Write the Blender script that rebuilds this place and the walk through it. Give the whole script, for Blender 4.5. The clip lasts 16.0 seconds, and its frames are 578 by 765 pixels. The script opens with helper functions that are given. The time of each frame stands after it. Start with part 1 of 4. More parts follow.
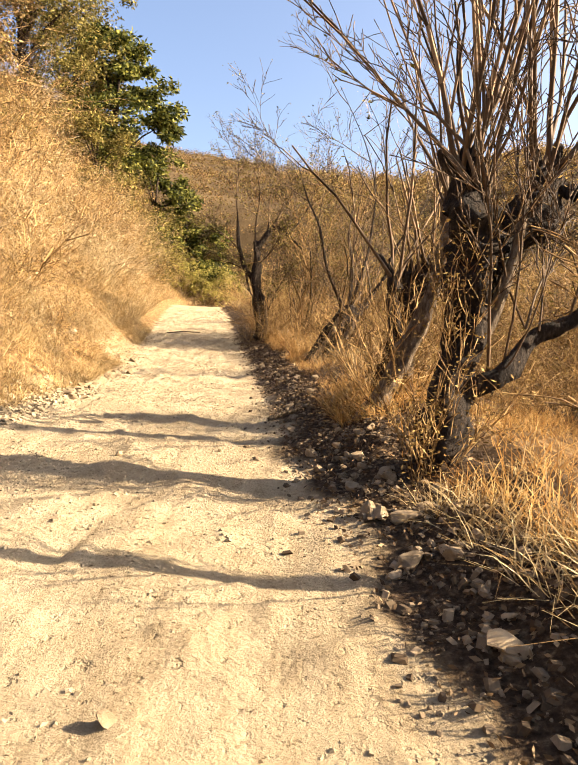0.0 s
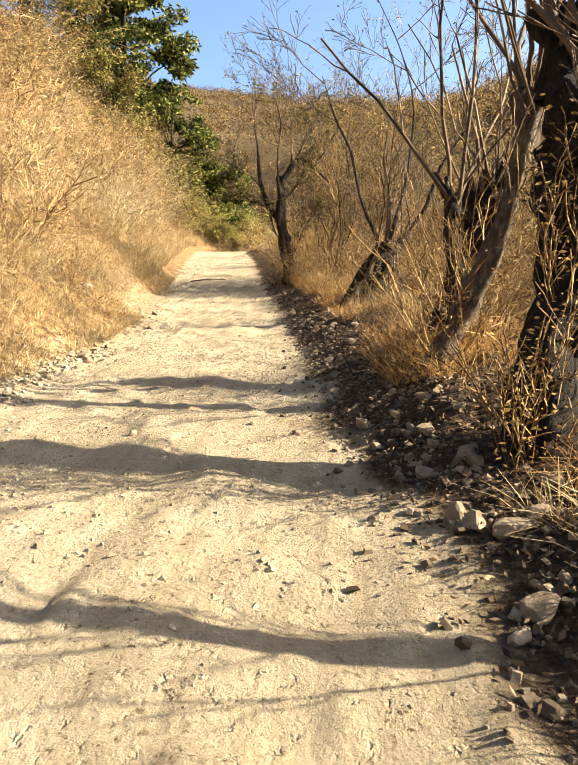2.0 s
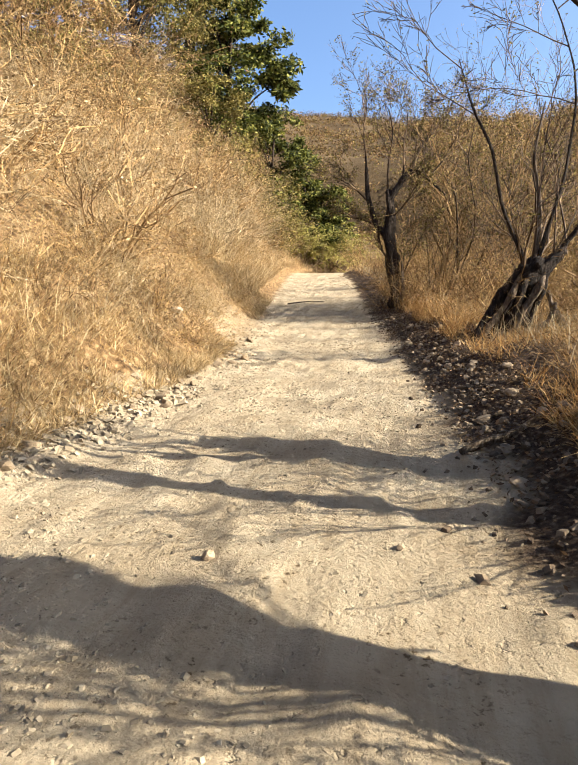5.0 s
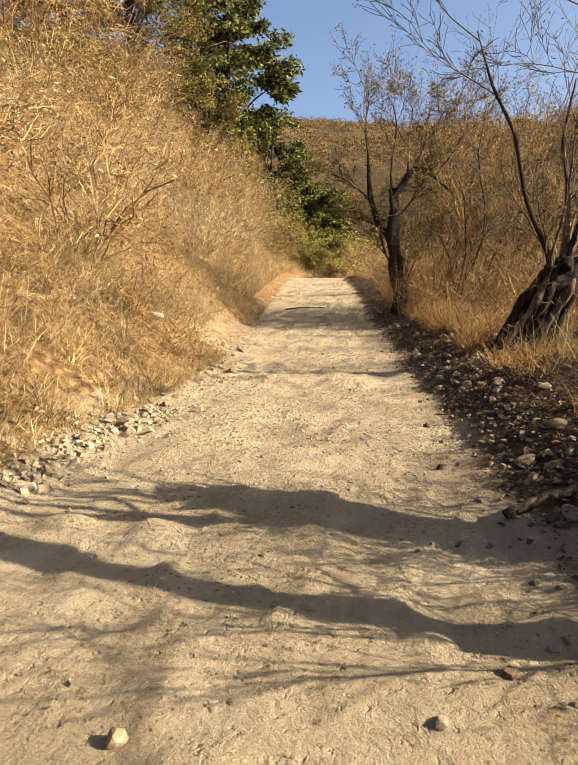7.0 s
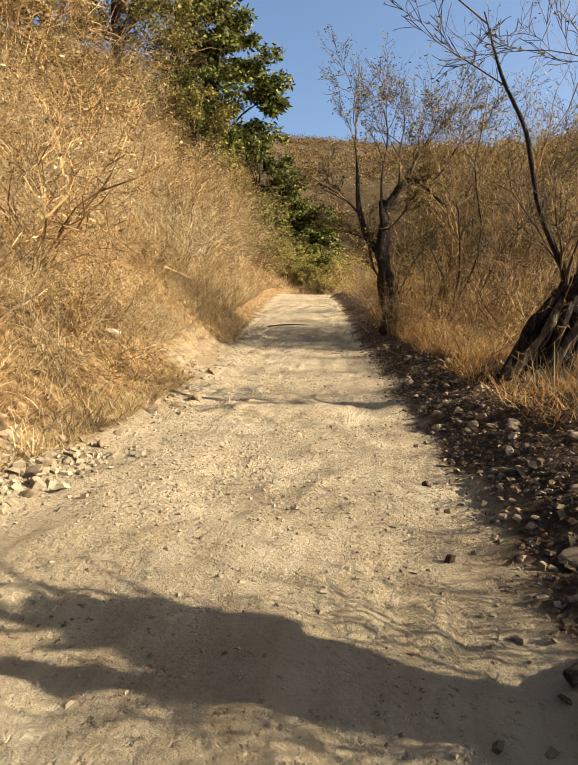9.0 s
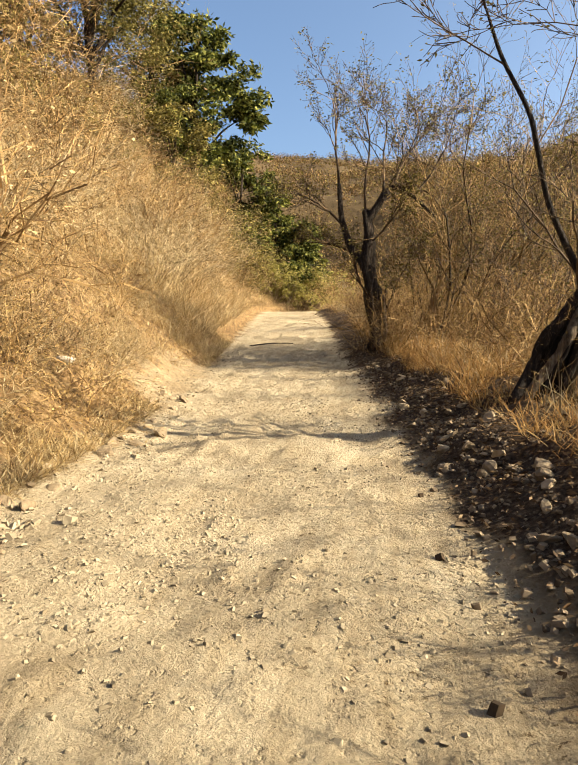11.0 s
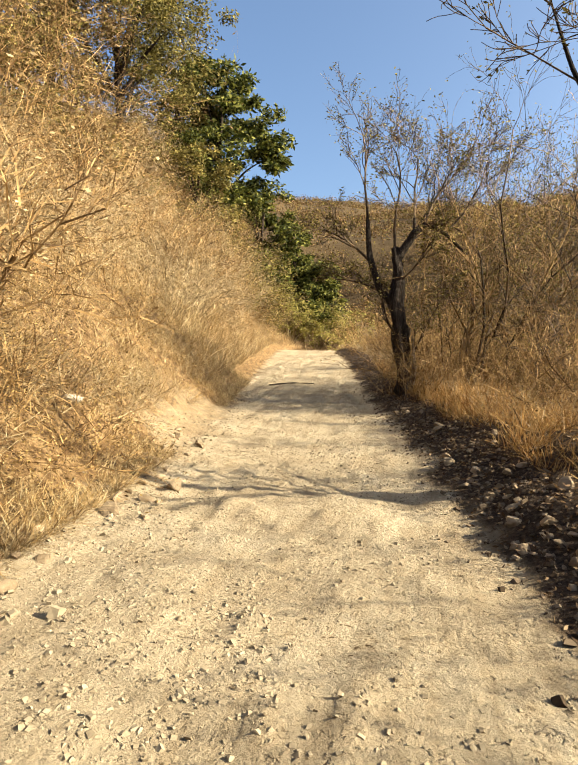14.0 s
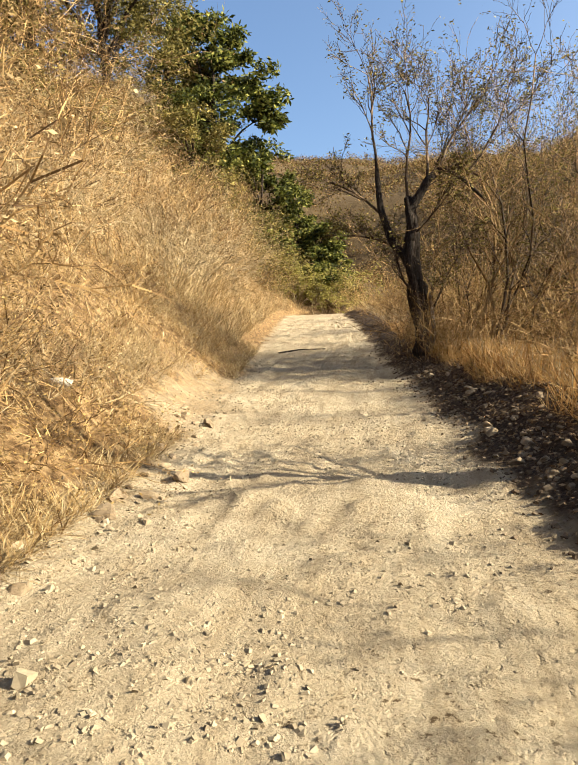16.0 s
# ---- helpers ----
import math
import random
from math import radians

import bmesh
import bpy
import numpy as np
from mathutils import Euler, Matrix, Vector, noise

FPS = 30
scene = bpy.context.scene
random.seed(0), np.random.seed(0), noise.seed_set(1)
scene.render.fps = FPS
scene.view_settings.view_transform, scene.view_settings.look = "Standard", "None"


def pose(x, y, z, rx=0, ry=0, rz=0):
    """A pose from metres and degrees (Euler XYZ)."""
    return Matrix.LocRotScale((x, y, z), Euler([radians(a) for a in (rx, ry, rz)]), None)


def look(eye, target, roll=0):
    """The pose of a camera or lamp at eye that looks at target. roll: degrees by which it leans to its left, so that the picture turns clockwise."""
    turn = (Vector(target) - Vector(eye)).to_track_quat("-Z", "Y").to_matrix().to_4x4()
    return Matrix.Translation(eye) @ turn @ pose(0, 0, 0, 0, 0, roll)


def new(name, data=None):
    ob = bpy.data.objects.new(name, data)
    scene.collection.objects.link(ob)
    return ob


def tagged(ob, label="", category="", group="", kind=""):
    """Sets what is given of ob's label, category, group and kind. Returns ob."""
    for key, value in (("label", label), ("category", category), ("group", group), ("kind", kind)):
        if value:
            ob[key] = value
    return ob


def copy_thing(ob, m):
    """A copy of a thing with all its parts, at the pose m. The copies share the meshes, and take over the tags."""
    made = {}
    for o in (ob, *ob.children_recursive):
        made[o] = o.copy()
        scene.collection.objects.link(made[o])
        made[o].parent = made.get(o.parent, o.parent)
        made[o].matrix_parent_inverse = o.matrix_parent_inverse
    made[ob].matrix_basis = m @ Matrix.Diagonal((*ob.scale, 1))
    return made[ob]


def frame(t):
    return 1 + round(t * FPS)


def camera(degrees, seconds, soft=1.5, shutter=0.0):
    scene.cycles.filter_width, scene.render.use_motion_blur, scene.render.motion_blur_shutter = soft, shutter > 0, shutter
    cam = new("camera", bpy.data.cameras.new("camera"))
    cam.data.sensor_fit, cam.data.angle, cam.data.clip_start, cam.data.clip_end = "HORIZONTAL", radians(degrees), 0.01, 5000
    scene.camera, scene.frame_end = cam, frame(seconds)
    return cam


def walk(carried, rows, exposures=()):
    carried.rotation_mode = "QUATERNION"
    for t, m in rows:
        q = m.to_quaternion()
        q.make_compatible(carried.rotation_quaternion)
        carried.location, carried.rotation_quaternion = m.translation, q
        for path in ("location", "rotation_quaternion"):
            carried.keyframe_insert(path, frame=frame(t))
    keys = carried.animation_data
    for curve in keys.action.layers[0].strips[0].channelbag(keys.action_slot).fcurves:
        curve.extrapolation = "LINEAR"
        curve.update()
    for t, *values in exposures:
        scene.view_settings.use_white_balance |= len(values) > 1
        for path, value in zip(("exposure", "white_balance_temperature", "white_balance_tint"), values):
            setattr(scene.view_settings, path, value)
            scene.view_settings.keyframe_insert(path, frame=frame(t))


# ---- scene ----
cam = camera(53.0, 16.0)
METRES, EYE, TILT, LEAN, TURN = 9.4, 1.5, 0.0, 0.0, 0.0
ROWS = [
    (0.0, 0.0, 0.0, 0.0, 0.24, -6.23, -2.17),
    (0.5, 0.0043, 0.0313, -0.0003, 0.58, -5.94, -0.67),
    (1.0, 0.0076, 0.0636, -0.0003, 0.13, -7.9, -0.93),
    (1.5, -0.0042, 0.0965, 0.0011, 1.3, -8.48, 0.6),
    (2.0, -0.0131, 0.1234, -0.0009, 2.77, -11.87, 0.95),
    (2.5, -0.02, 0.1555, 0.0005, 6.56, -6.0, -0.74),
    (3.0, -0.0272, 0.1911, -0.002, 7.89, -9.31, -0.48),
    (3.5, -0.0474, 0.2303, -0.0, 9.23, -8.59, 1.44),
    (4.0, -0.0531, 0.2697, -0.0006, 10.67, -6.45, 0.99),
    (4.5, -0.0642, 0.3069, -0.0004, 11.83, -9.73, 0.84),
    (7.0, -0.0923, 0.4824, -0.0048, 11.86, -9.14, 0.62),
    (7.5, -0.0969, 0.5262, -0.0043, 14.46, -12.07, -0.78),
    (8.0, -0.1076, 0.5666, -0.0021, 12.57, -9.53, -0.3),
    (8.5, -0.1012, 0.5993, -0.004, 13.98, -7.78, -0.68),
    (9.0, -0.101, 0.6322, -0.0046, 10.73, -7.59, -0.54),
    (11.5, -0.1109, 0.7907, -0.0024, 9.71, -4.45, 1.2),
    (12.0, -0.1147, 0.8211, -0.0005, 13.57, -2.37, 1.43),
    (12.5, -0.1254, 0.8406, -0.0001, 12.07, -3.02, 0.72),
    (13.0, -0.1319, 0.8447, 0.0001, 11.2, -1.82, 0.77),
    (13.5, -0.1385, 0.8453, 0.0004, 12.21, -1.66, -0.53),
    (14.0, -0.1486, 0.8499, 0.0004, 10.91, -2.14, -0.4),
    (14.5, -0.1552, 0.8574, -0.0011, 11.01, -9.69, 1.94),
    (15.0, -0.1587, 0.8869, -0.0012, 14.19, -13.46, 3.16),
    (15.5, -0.1664, 0.9144, 0.0002, 14.21, -11.06, 0.71),
    (16.0, -0.1772, 0.9457, 0.0004, 11.56, -5.48, 2.65),
]
EXPOSURES = [(0.0, 2.59, 6400, 12), (1.0, 2.55, 6200, 9), (2.0, 2.5, 5650, 4), (2.5, 2.45, 5250, 7), (3.5, 2.35, 5080, 7), (4.6, 2.27, 5150, 7), (7.0, 1.94, 5900, 8), (8.0, 1.77, 5700, 5), (9.0, 1.87, 5750, 5), (11.5, 2.11, 5850, 3), (12.5, 2.15, 5800, 3), (14.2, 2.12, 5750, 3), (15.0, 1.99, 5650, 6), (16.0, 2.09, 5600, 3)]
walk(cam, [(t, pose(0, 0, EYE, TILT, LEAN, TURN) @ pose(METRES * x, METRES * y, METRES * z, 90 + pitch, roll, yaw)) for t, x, y, z, yaw, pitch, roll in ROWS], EXPOSURES)

# ---- light: a low sun square to the road, from its open side ----
SUN_HEIGHT, SUN_TURN = 29.0, 91.5          # degrees above the horizon; clockwise from straight ahead
world = bpy.data.worlds.new("sky")
scene.world = world
world.use_nodes = True
wn, wl = world.node_tree.nodes, world.node_tree.links
sky = wn.new("ShaderNodeTexSky")
sky.sky_type, sky.sun_disc = "NISHITA", False
sky.sun_elevation, sky.sun_rotation = radians(SUN_HEIGHT), radians(SUN_TURN)
sky.air_density, sky.dust_density, sky.ozone_density = 0.8, 4.0, 0.5
wl.new(sky.outputs[0], wn["Background"].inputs[0])
wn["Background"].inputs[1].default_value = 0.06
sun_data = bpy.data.lights.new("sun", "SUN")
sun_data.energy, sun_data.angle, sun_data.color = 5.0, radians(0.5), (1.0, 0.82, 0.58)
sun = new("sun", sun_data)
sun_dir = Vector((math.sin(radians(SUN_TURN)) * math.cos(radians(SUN_HEIGHT)), math.cos(radians(SUN_TURN)) * math.cos(radians(SUN_HEIGHT)), math.sin(radians(SUN_HEIGHT))))
sun.matrix_world = look(sun_dir * 60, (0, 0, 0))

# ---- materials ----


class Nodes:
    """A small helper to wire one material."""

    def __init__(self, name, rough=0.9, spec=0.2):
        self.mat = bpy.data.materials.new(name)
        self.mat.use_nodes = True
        self.n, self.l = self.mat.node_tree.nodes, self.mat.node_tree.links
        self.bsdf = self.n["Principled BSDF"]
        self.bsdf.inputs["Roughness"].default_value = rough
        self.bsdf.inputs["Specular IOR Level"].default_value = spec
        self.place = self.n.new("ShaderNodeNewGeometry").outputs["Position"]

    def noise(self, scale, detail=4.0, rough=0.6, stretch=None):
        tex = self.n.new("ShaderNodeTexNoise")
        tex.inputs["Scale"].default_value, tex.inputs["Detail"].default_value, tex.inputs["Roughness"].default_value = scale, detail, rough
        if stretch:
            mul = self.n.new("ShaderNodeVectorMath")
            mul.operation = "MULTIPLY"
            mul.inputs[1].default_value = stretch
            self.l.new(self.place, mul.inputs[0])
            self.l.new(mul.outputs[0], tex.inputs["Vector"])
        else:
            self.l.new(self.place, tex.inputs["Vector"])
        return tex.outputs["Fac"]

    def ramp(self, fac, *stops):
        r = self.n.new("ShaderNodeValToRGB")
        while len(r.color_ramp.elements) < len(stops):
            r.color_ramp.elements.new(0.5)
        for e, (at, colour) in zip(r.color_ramp.elements, stops):
            e.position, e.color = at, (*colour, 1)
        self.l.new(fac, r.inputs[0])
        return r.outputs[0]

    def mix(self, fac, a, b, kind="MIX"):
        m = self.n.new("ShaderNodeMix")
        m.data_type, m.blend_type = "RGBA", kind
        for slot, v in ((0, fac), (6, a), (7, b)):
            if isinstance(v, (int, float)):
                m.inputs[slot].default_value = v
            elif isinstance(v, tuple):
                m.inputs[slot].default_value = (*v, 1)
            else:
                self.l.new(v, m.inputs[slot])
        return m.outputs[2]

    def bump(self, height, strength, distance):
        b = self.n.new("ShaderNodeBump")
        b.inputs["Strength"].default_value, b.inputs["Distance"].default_value = strength, distance
        self.l.new(height, b.inputs["Height"])
        self.l.new(b.outputs[0], self.bsdf.inputs["Normal"])

    def island(self):
        return self.n["Geometry"].outputs["Random Per Island"]

    def own(self):
        return self.n.new("ShaderNodeObjectInfo").outputs["Random"]

    def colour(self, out):
        self.l.new(out, self.bsdf.inputs["Base Color"])
        return self.mat


def ground_material():
    m = Nodes("dry_earth", 0.95, 0.1)
    at = m.n.new("ShaderNodeVertexColor")
    at.layer_name = "soil"
    split = m.n.new("ShaderNodeSeparateColor")
    m.l.new(at.outputs[0], split.inputs[0])
    road = m.ramp(m.noise(0.9, 6), (0.3, (0.265, 0.204, 0.125)), (0.55, (0.335, 0.268, 0.171)), (0.75, (0.39, 0.322, 0.217)))
    worn = m.ramp(m.noise(1.7, 4, 0.6, (1.0, 0.6, 1.0)), (0.42, (0.12, 0.12, 0.12)), (0.6, (1, 1, 1)))
    grit = m.ramp(m.noise(24, 3, 0.65), (0.33, (0.30, 0.25, 0.19)), (0.40, (0.95, 0.93, 0.9)), (0.62, (1, 1, 1)), (0.68, (1.15, 1.14, 1.12)))
    road = m.mix(worn, road, m.mix(1.0, road, grit, "MULTIPLY"))
    ruts = m.ramp(m.noise(3.0, 5, 0.65, (3.0, 0.35, 1.0)), (0.36, (0.74, 0.70, 0.64)), (0.55, (1, 1, 1)))
    road = m.mix(0.6, road, ruts, "MULTIPLY")
    straw = m.ramp(m.noise(7, 6), (0.34, (0.043, 0.024, 0.01)), (0.5, (0.144, 0.086, 0.036)), (0.68, (0.302, 0.205, 0.097)))
    litter = m.ramp(m.noise(22, 6), (0.35, (0.023, 0.014, 0.008)), (0.55, (0.065, 0.042, 0.024)), (0.7, (0.151, 0.108, 0.065)))
    # hillside soil, its brown darkened to include the shade between shrubs
    slope = m.ramp(m.noise(0.08, 9, 0.7), (0.35, (0.036, 0.023, 0.011)), (0.6, (0.086, 0.058, 0.027)))
    c = m.mix(split.outputs[0], straw, road)
    c = m.mix(split.outputs[1], c, litter)
    c = m.mix(split.outputs[2], c, slope)
    pits = m.ramp(m.noise(15, 3, 0.55), (0.29, (0, 0, 0)), (0.37, (0.85, 0.85, 0.85)), (0.7, (1, 1, 1)))
    fine = m.mix(0.45, m.noise(11, 6, 0.6), m.noise(30, 6, 0.75))
    m.bump(m.mix(0.22, fine, pits), 1.0, 0.115)
    return m.colour(c)


def stone_material():
    m = Nodes("stone", 0.85, 0.25)
    c = m.ramp(m.noise(9, 6), (0.3, (0.13, 0.094, 0.056)), (0.5, (0.245, 0.187, 0.119)), (0.7, (0.331, 0.266, 0.18)))
    tint = m.ramp(m.own(), (0.0, (0.5, 0.46, 0.4)), (0.6, (0.8, 0.76, 0.7)), (1.0, (1.0, 0.95, 0.86)))
    c = m.mix(1.0, c, tint, "MULTIPLY")
    m.bump(m.noise(45, 6, 0.7), 0.7, 0.012)
    return m.colour(c)


def rubble_material(name, dark, light):
    m = Nodes(name, 0.9, 0.15)
    c = m.ramp(m.island(), (0.0, dark), (1.0, light))
    c = m.mix(0.5, c, m.ramp(m.noise(40, 4), (0.3, (0.5, 0.5, 0.5)), (0.65, (1.1, 1.1, 1.1))), "MULTIPLY")
    return m.colour(c)


def straw_material(name, *stops, through_light=0.25):
    """Dry stems or leaves, each of its own shade, through which some light passes."""
    m = Nodes(name, 0.75, 0.15)
    c = m.ramp(m.island(), *stops)
    c = m.mix(0.8, c, m.ramp(m.noise(0.8, 4), (0.32, (0.38, 0.35, 0.32)), (0.62, (1.2, 1.15, 1.05))), "MULTIPLY")
    m.colour(c)
    glow = m.n.new("ShaderNodeBsdfTranslucent")
    m.l.new(c, glow.inputs[0])
    both = m.n.new("ShaderNodeMixShader")
    both.inputs[0].default_value = through_light
    m.l.new(m.bsdf.outputs[0], both.inputs[1])
    m.l.new(glow.outputs[0], both.inputs[2])
    m.l.new(both.outputs[0], m.n["Material Output"].inputs[0])
    return m.mat


def bark_material(name, dark, mid, light):
    m = Nodes(name, 0.9, 0.15)
    c = m.ramp(m.noise(6, 8, 0.75, (3.0, 3.0, 0.7)), (0.32, dark), (0.52, mid), (0.72, light))
    m.bump(m.noise(9, 8, 0.8, (3.0, 3.0, 0.6)), 1.0, 0.12)
    return m.colour(c)


EARTH = ground_material()
STONE = stone_material()
RUBBLE = rubble_material("rubble", (0.043, 0.027, 0.014), (0.23, 0.169, 0.104))
GRIT = rubble_material("grit", (0.15, 0.115, 0.07), (0.30, 0.24, 0.152))
LITTER = straw_material("leaf_litter", (0.0, (0.028, 0.016, 0.008)), (0.6, (0.12, 0.075, 0.038)), (1.0, (0.32, 0.23, 0.135)))
GRASS = straw_material("dry_grass", (0.0, (0.166, 0.101, 0.04)), (0.5, (0.338, 0.248, 0.119)), (1.0, (0.518, 0.425, 0.252)), through_light=0.3)
GOLD = straw_material("golden_grass", (0.0, (0.158, 0.076, 0.02)), (0.5, (0.36, 0.205, 0.065)), (1.0, (0.518, 0.36, 0.151)), through_light=0.35)
BRUSH = straw_material("brush_twigs", (0.0, (0.122, 0.086, 0.043)), (0.5, (0.31, 0.241, 0.133)), (1.0, (0.504, 0.418, 0.27)), through_light=0.25)
PALEGOLD = straw_material("pale_gold_grass", (0.0, (0.151, 0.083, 0.029)), (0.5, (0.36, 0.245, 0.097)), (1.0, (0.533, 0.41, 0.216)), through_light=0.3)
TWIG = straw_material("brown_twigs", (0.0, (0.065, 0.035, 0.013)), (0.6, (0.267, 0.166, 0.065)), (1.0, (0.484, 0.338, 0.153)), through_light=0.15)
HILLTWIG = straw_material("hill_twigs", (0.0, (0.036, 0.02, 0.008)), (0.6, (0.144, 0.086, 0.032)), (1.0, (0.302, 0.198, 0.083)), through_light=0.2)
LIME = straw_material("yellow_green_leaves", (0.0, (0.144, 0.13, 0.025)), (0.6, (0.266, 0.238, 0.058)), (1.0, (0.374, 0.331, 0.108)), through_light=0.4)
FEATHER = straw_material("feathery_leaves", (0.0, (0.043, 0.04, 0.01)), (0.6, (0.137, 0.119, 0.029)), (1.0, (0.259, 0.216, 0.065)), through_light=0.35)
BROWNLEAF = straw_material("withered_leaves", (0.0, (0.079, 0.053, 0.019)), (0.6, (0.187, 0.126, 0.052)), (1.0, (0.302, 0.223, 0.101)), through_light=0.35)
RUST = straw_material("rusty_leaves", (0.0, (0.057, 0.034, 0.011)), (0.6, (0.223, 0.145, 0.046)), (1.0, (0.430, 0.306, 0.116)), through_light=0.3)
OLIVE = straw_material("olive_leaves", (0.0, (0.04, 0.034, 0.009)), (0.6, (0.158, 0.13, 0.032)), (1.0, (0.324, 0.266, 0.079)), through_light=0.3)
LEAF = straw_material("green_leaves", (0.0, (0.009, 0.013, 0.003)), (0.5, (0.054, 0.066, 0.01)), (1.0, (0.259, 0.252, 0.054)), through_light=0.3)
BARK = bark_material("dark_bark", (0.009, 0.006, 0.004), (0.026, 0.018, 0.012), (0.115, 0.083, 0.056))
PALEBARK = bark_material("pale_bark", (0.03, 0.02, 0.013), (0.15, 0.108, 0.068), (0.38, 0.30, 0.21))
SHOOT = straw_material("shoot_bark", (0.0, (0.022, 0.014, 0.008)), (0.6, (0.076, 0.05, 0.029)), (1.0, (0.216, 0.151, 0.09)), through_light=0.0)

# ---- the lie of the land ----
rng = np.random.default_rng(7)
_lattice = rng.random((512, 512))


def vnoise(x, y, scale):
    """Smooth noise, -1 to 1, with bumps about scale metres across."""
    x, y = np.asarray(x, float) / scale + 200.3, np.asarray(y, float) / scale + 200.7
    i, j = np.floor(x).astype(int), np.floor(y).astype(int)
    u, v = x - i, y - j
    u, v = u * u * (3 - 2 * u), v * v * (3 - 2 * v)
    a = _lattice[i % 512, j % 512] * (1 - u) + _lattice[(i + 1) % 512, j % 512] * u
    b = _lattice[i % 512, (j + 1) % 512] * (1 - u) + _lattice[(i + 1) % 512, (j + 1) % 512] * u
    return (a * (1 - v) + b * v) * 2 - 1


def smooth(a, b, x):
    t = np.clip((np.asarray(x, float) - a) / (b - a), 0, 1)
    return t * t * (3 - 2 * t)


def profile(*points, blur=1.6):
    """A soft curve through the points."""
    px, py = zip(*points)
    g = np.arange(px[0], px[-1], 0.25)
    v = np.interp(g, px, py)
    k = np.exp(-0.5 * (np.arange(-24, 25) * 0.25 / blur) ** 2)
    v = np.convolve(np.pad(v, 24, "edge"), k / k.sum(), "valid")
    return lambda y: np.interp(y, g, v)


right_edge = profile((-60, 3.2), (-20, 1.9), (0, 1.15), (1.5, 0.9), (3, 0.58), (4, 0.33), (6, 0.10), (7.5, -0.04), (9, -0.2), (11.5, -0.5), (14, -0.75), (16, -1.0), (24, -2.05), (40, -4.3), (60, -7.3), (66, -6), (72, 1), (85, 14), (160, 60))
left_edge = profile((-60, -3), (0, -4.0), (5, -4.05), (8.7, -3.95), (11.5, -3.85), (14.4, -4.25), (19.5, -5.15), (30, -7.0), (60, -12.2), (66, -11.3), (72, -7), (85, 5), (160, 48))
road_height = profile((-60, -0.5), (-10, 0), (14, 0), (20, 0.13), (24, 0.3), (40, 1.3), (58, 2.4), (64, 2.5), (75, 2.2), (120, 2), (160, 2))
skyline = profile((-180, 0.2), (-30, 0.30), (-12, 0.265), (0, 0.25), (4, 0.243), (9, 0.228), (13, 0.222), (16, 0.238), (20, 0.262), (24, 0.265), (32, 0.24), (60, 0.2), (180, 0.2), blur=2.0)
crest = profile((-180, 210), (-5, 210), (4, 190), (14, 165), (60, 165), (180, 165), blur=3.0)
left_foot = profile((-10, 0), (0, 0), (0.45, 0.08), (1.0, 0.55), (1.6, 1.1), (2.2, 1.6), (300, 1.7), blur=0.25)
left_rise = profile((-10, 0), (1.6, 0), (8, 5.7), (12, 9.8), (14, 11.0), (20, 11.6), (40, 10.5), (300, 8), blur=0.6)
left_steep = profile((-60, 0.5), (12, 0.6), (20, 0.72), (30, 0.9), (40, 1.05), (48, 1.25), (56, 1.6), (65, 1.8), (71, 1.5), (80, 0.5), (95, 0.2), (160, 0.1))
right_fall = profile((-10, 0), (0, 0), (0.12, 0.05), (0.45, 0.28), (1.0, 0.55), (1.5, 0.68), (2.2, 0.62), (3, 0.45), (6, -0.3), (10, -1.3), (14, -0.8), (30, 3.5), (60, 10), (300, 14), blur=0.18)
right_swell = profile((-60, 0.6), (4, 0.65), (5.7, 0.7), (7, 0.95), (8.2, 0.95), (9.6, 0.85), (12, 0.95), (24, 0.6), (160, 0.6))


def height(x, y, rough=True):
    x, y = np.asarray(x, float), np.asarray(y, float)
    xl, xr, base = left_edge(y), right_edge(y), road_height(y)
    lat_l, lat_r = xl - x, x - xr
    z = base + left_foot(lat_l) * np.minimum(left_steep(y) * 2, 1) + left_rise(lat_l) * left_steep(y) + right_fall(lat_r) * right_swell(y)
    r, az = np.hypot(x, y), np.degrees(np.arctan2(x, y))
    top = crest(az)
    far = skyline(az) * top * smooth(0.08, 1.06, r / top) * (1 + 0.05 * vnoise(x, y, 31) + 0.03 * vnoise(x, y, 13) + 0.022 * vnoise(x, y, 5))
    far = far * np.maximum(smooth(4, 80, x - right_edge(np.minimum(y, 60))), smooth(74, 105, y))
    z = np.maximum(z, far)
    if rough:
        on = smooth(0.3, -0.3, np.maximum(lat_l, lat_r))
        z = z + on * (0.035 * vnoise(x, y, 0.9) + 0.03 * np.maximum(vnoise(x, y, 0.33), -0.3) + 0.052 * np.maximum(vnoise(x, y, 0.17), 0.1) + 0.03 * vnoise(x * 2.2, y * 0.25, 0.9))
        off = 1 - on
        z = z + off * (0.10 * vnoise(x, y, 0.8) + 0.05 * vnoise(x, y, 0.3)) * smooth(0.0, 1.0, np.maximum(lat_l, lat_r)) + off * 0.035 * vnoise(x, y, 0.2)
        z = z + smooth(1.5, 6, lat_l) * (0.5 * vnoise(x, y, 4.5) + 1.0 * vnoise(x, y, 11))
    return z


def spaced(near, far, step, growth):
    """Steps that are even up to near and then widen to far."""
    out, at, d = [], 0.0, step
    while at < far:
        out.append(at)
        if at >= near:
            d *= growth
        at += d
    return np.array(out + [far])


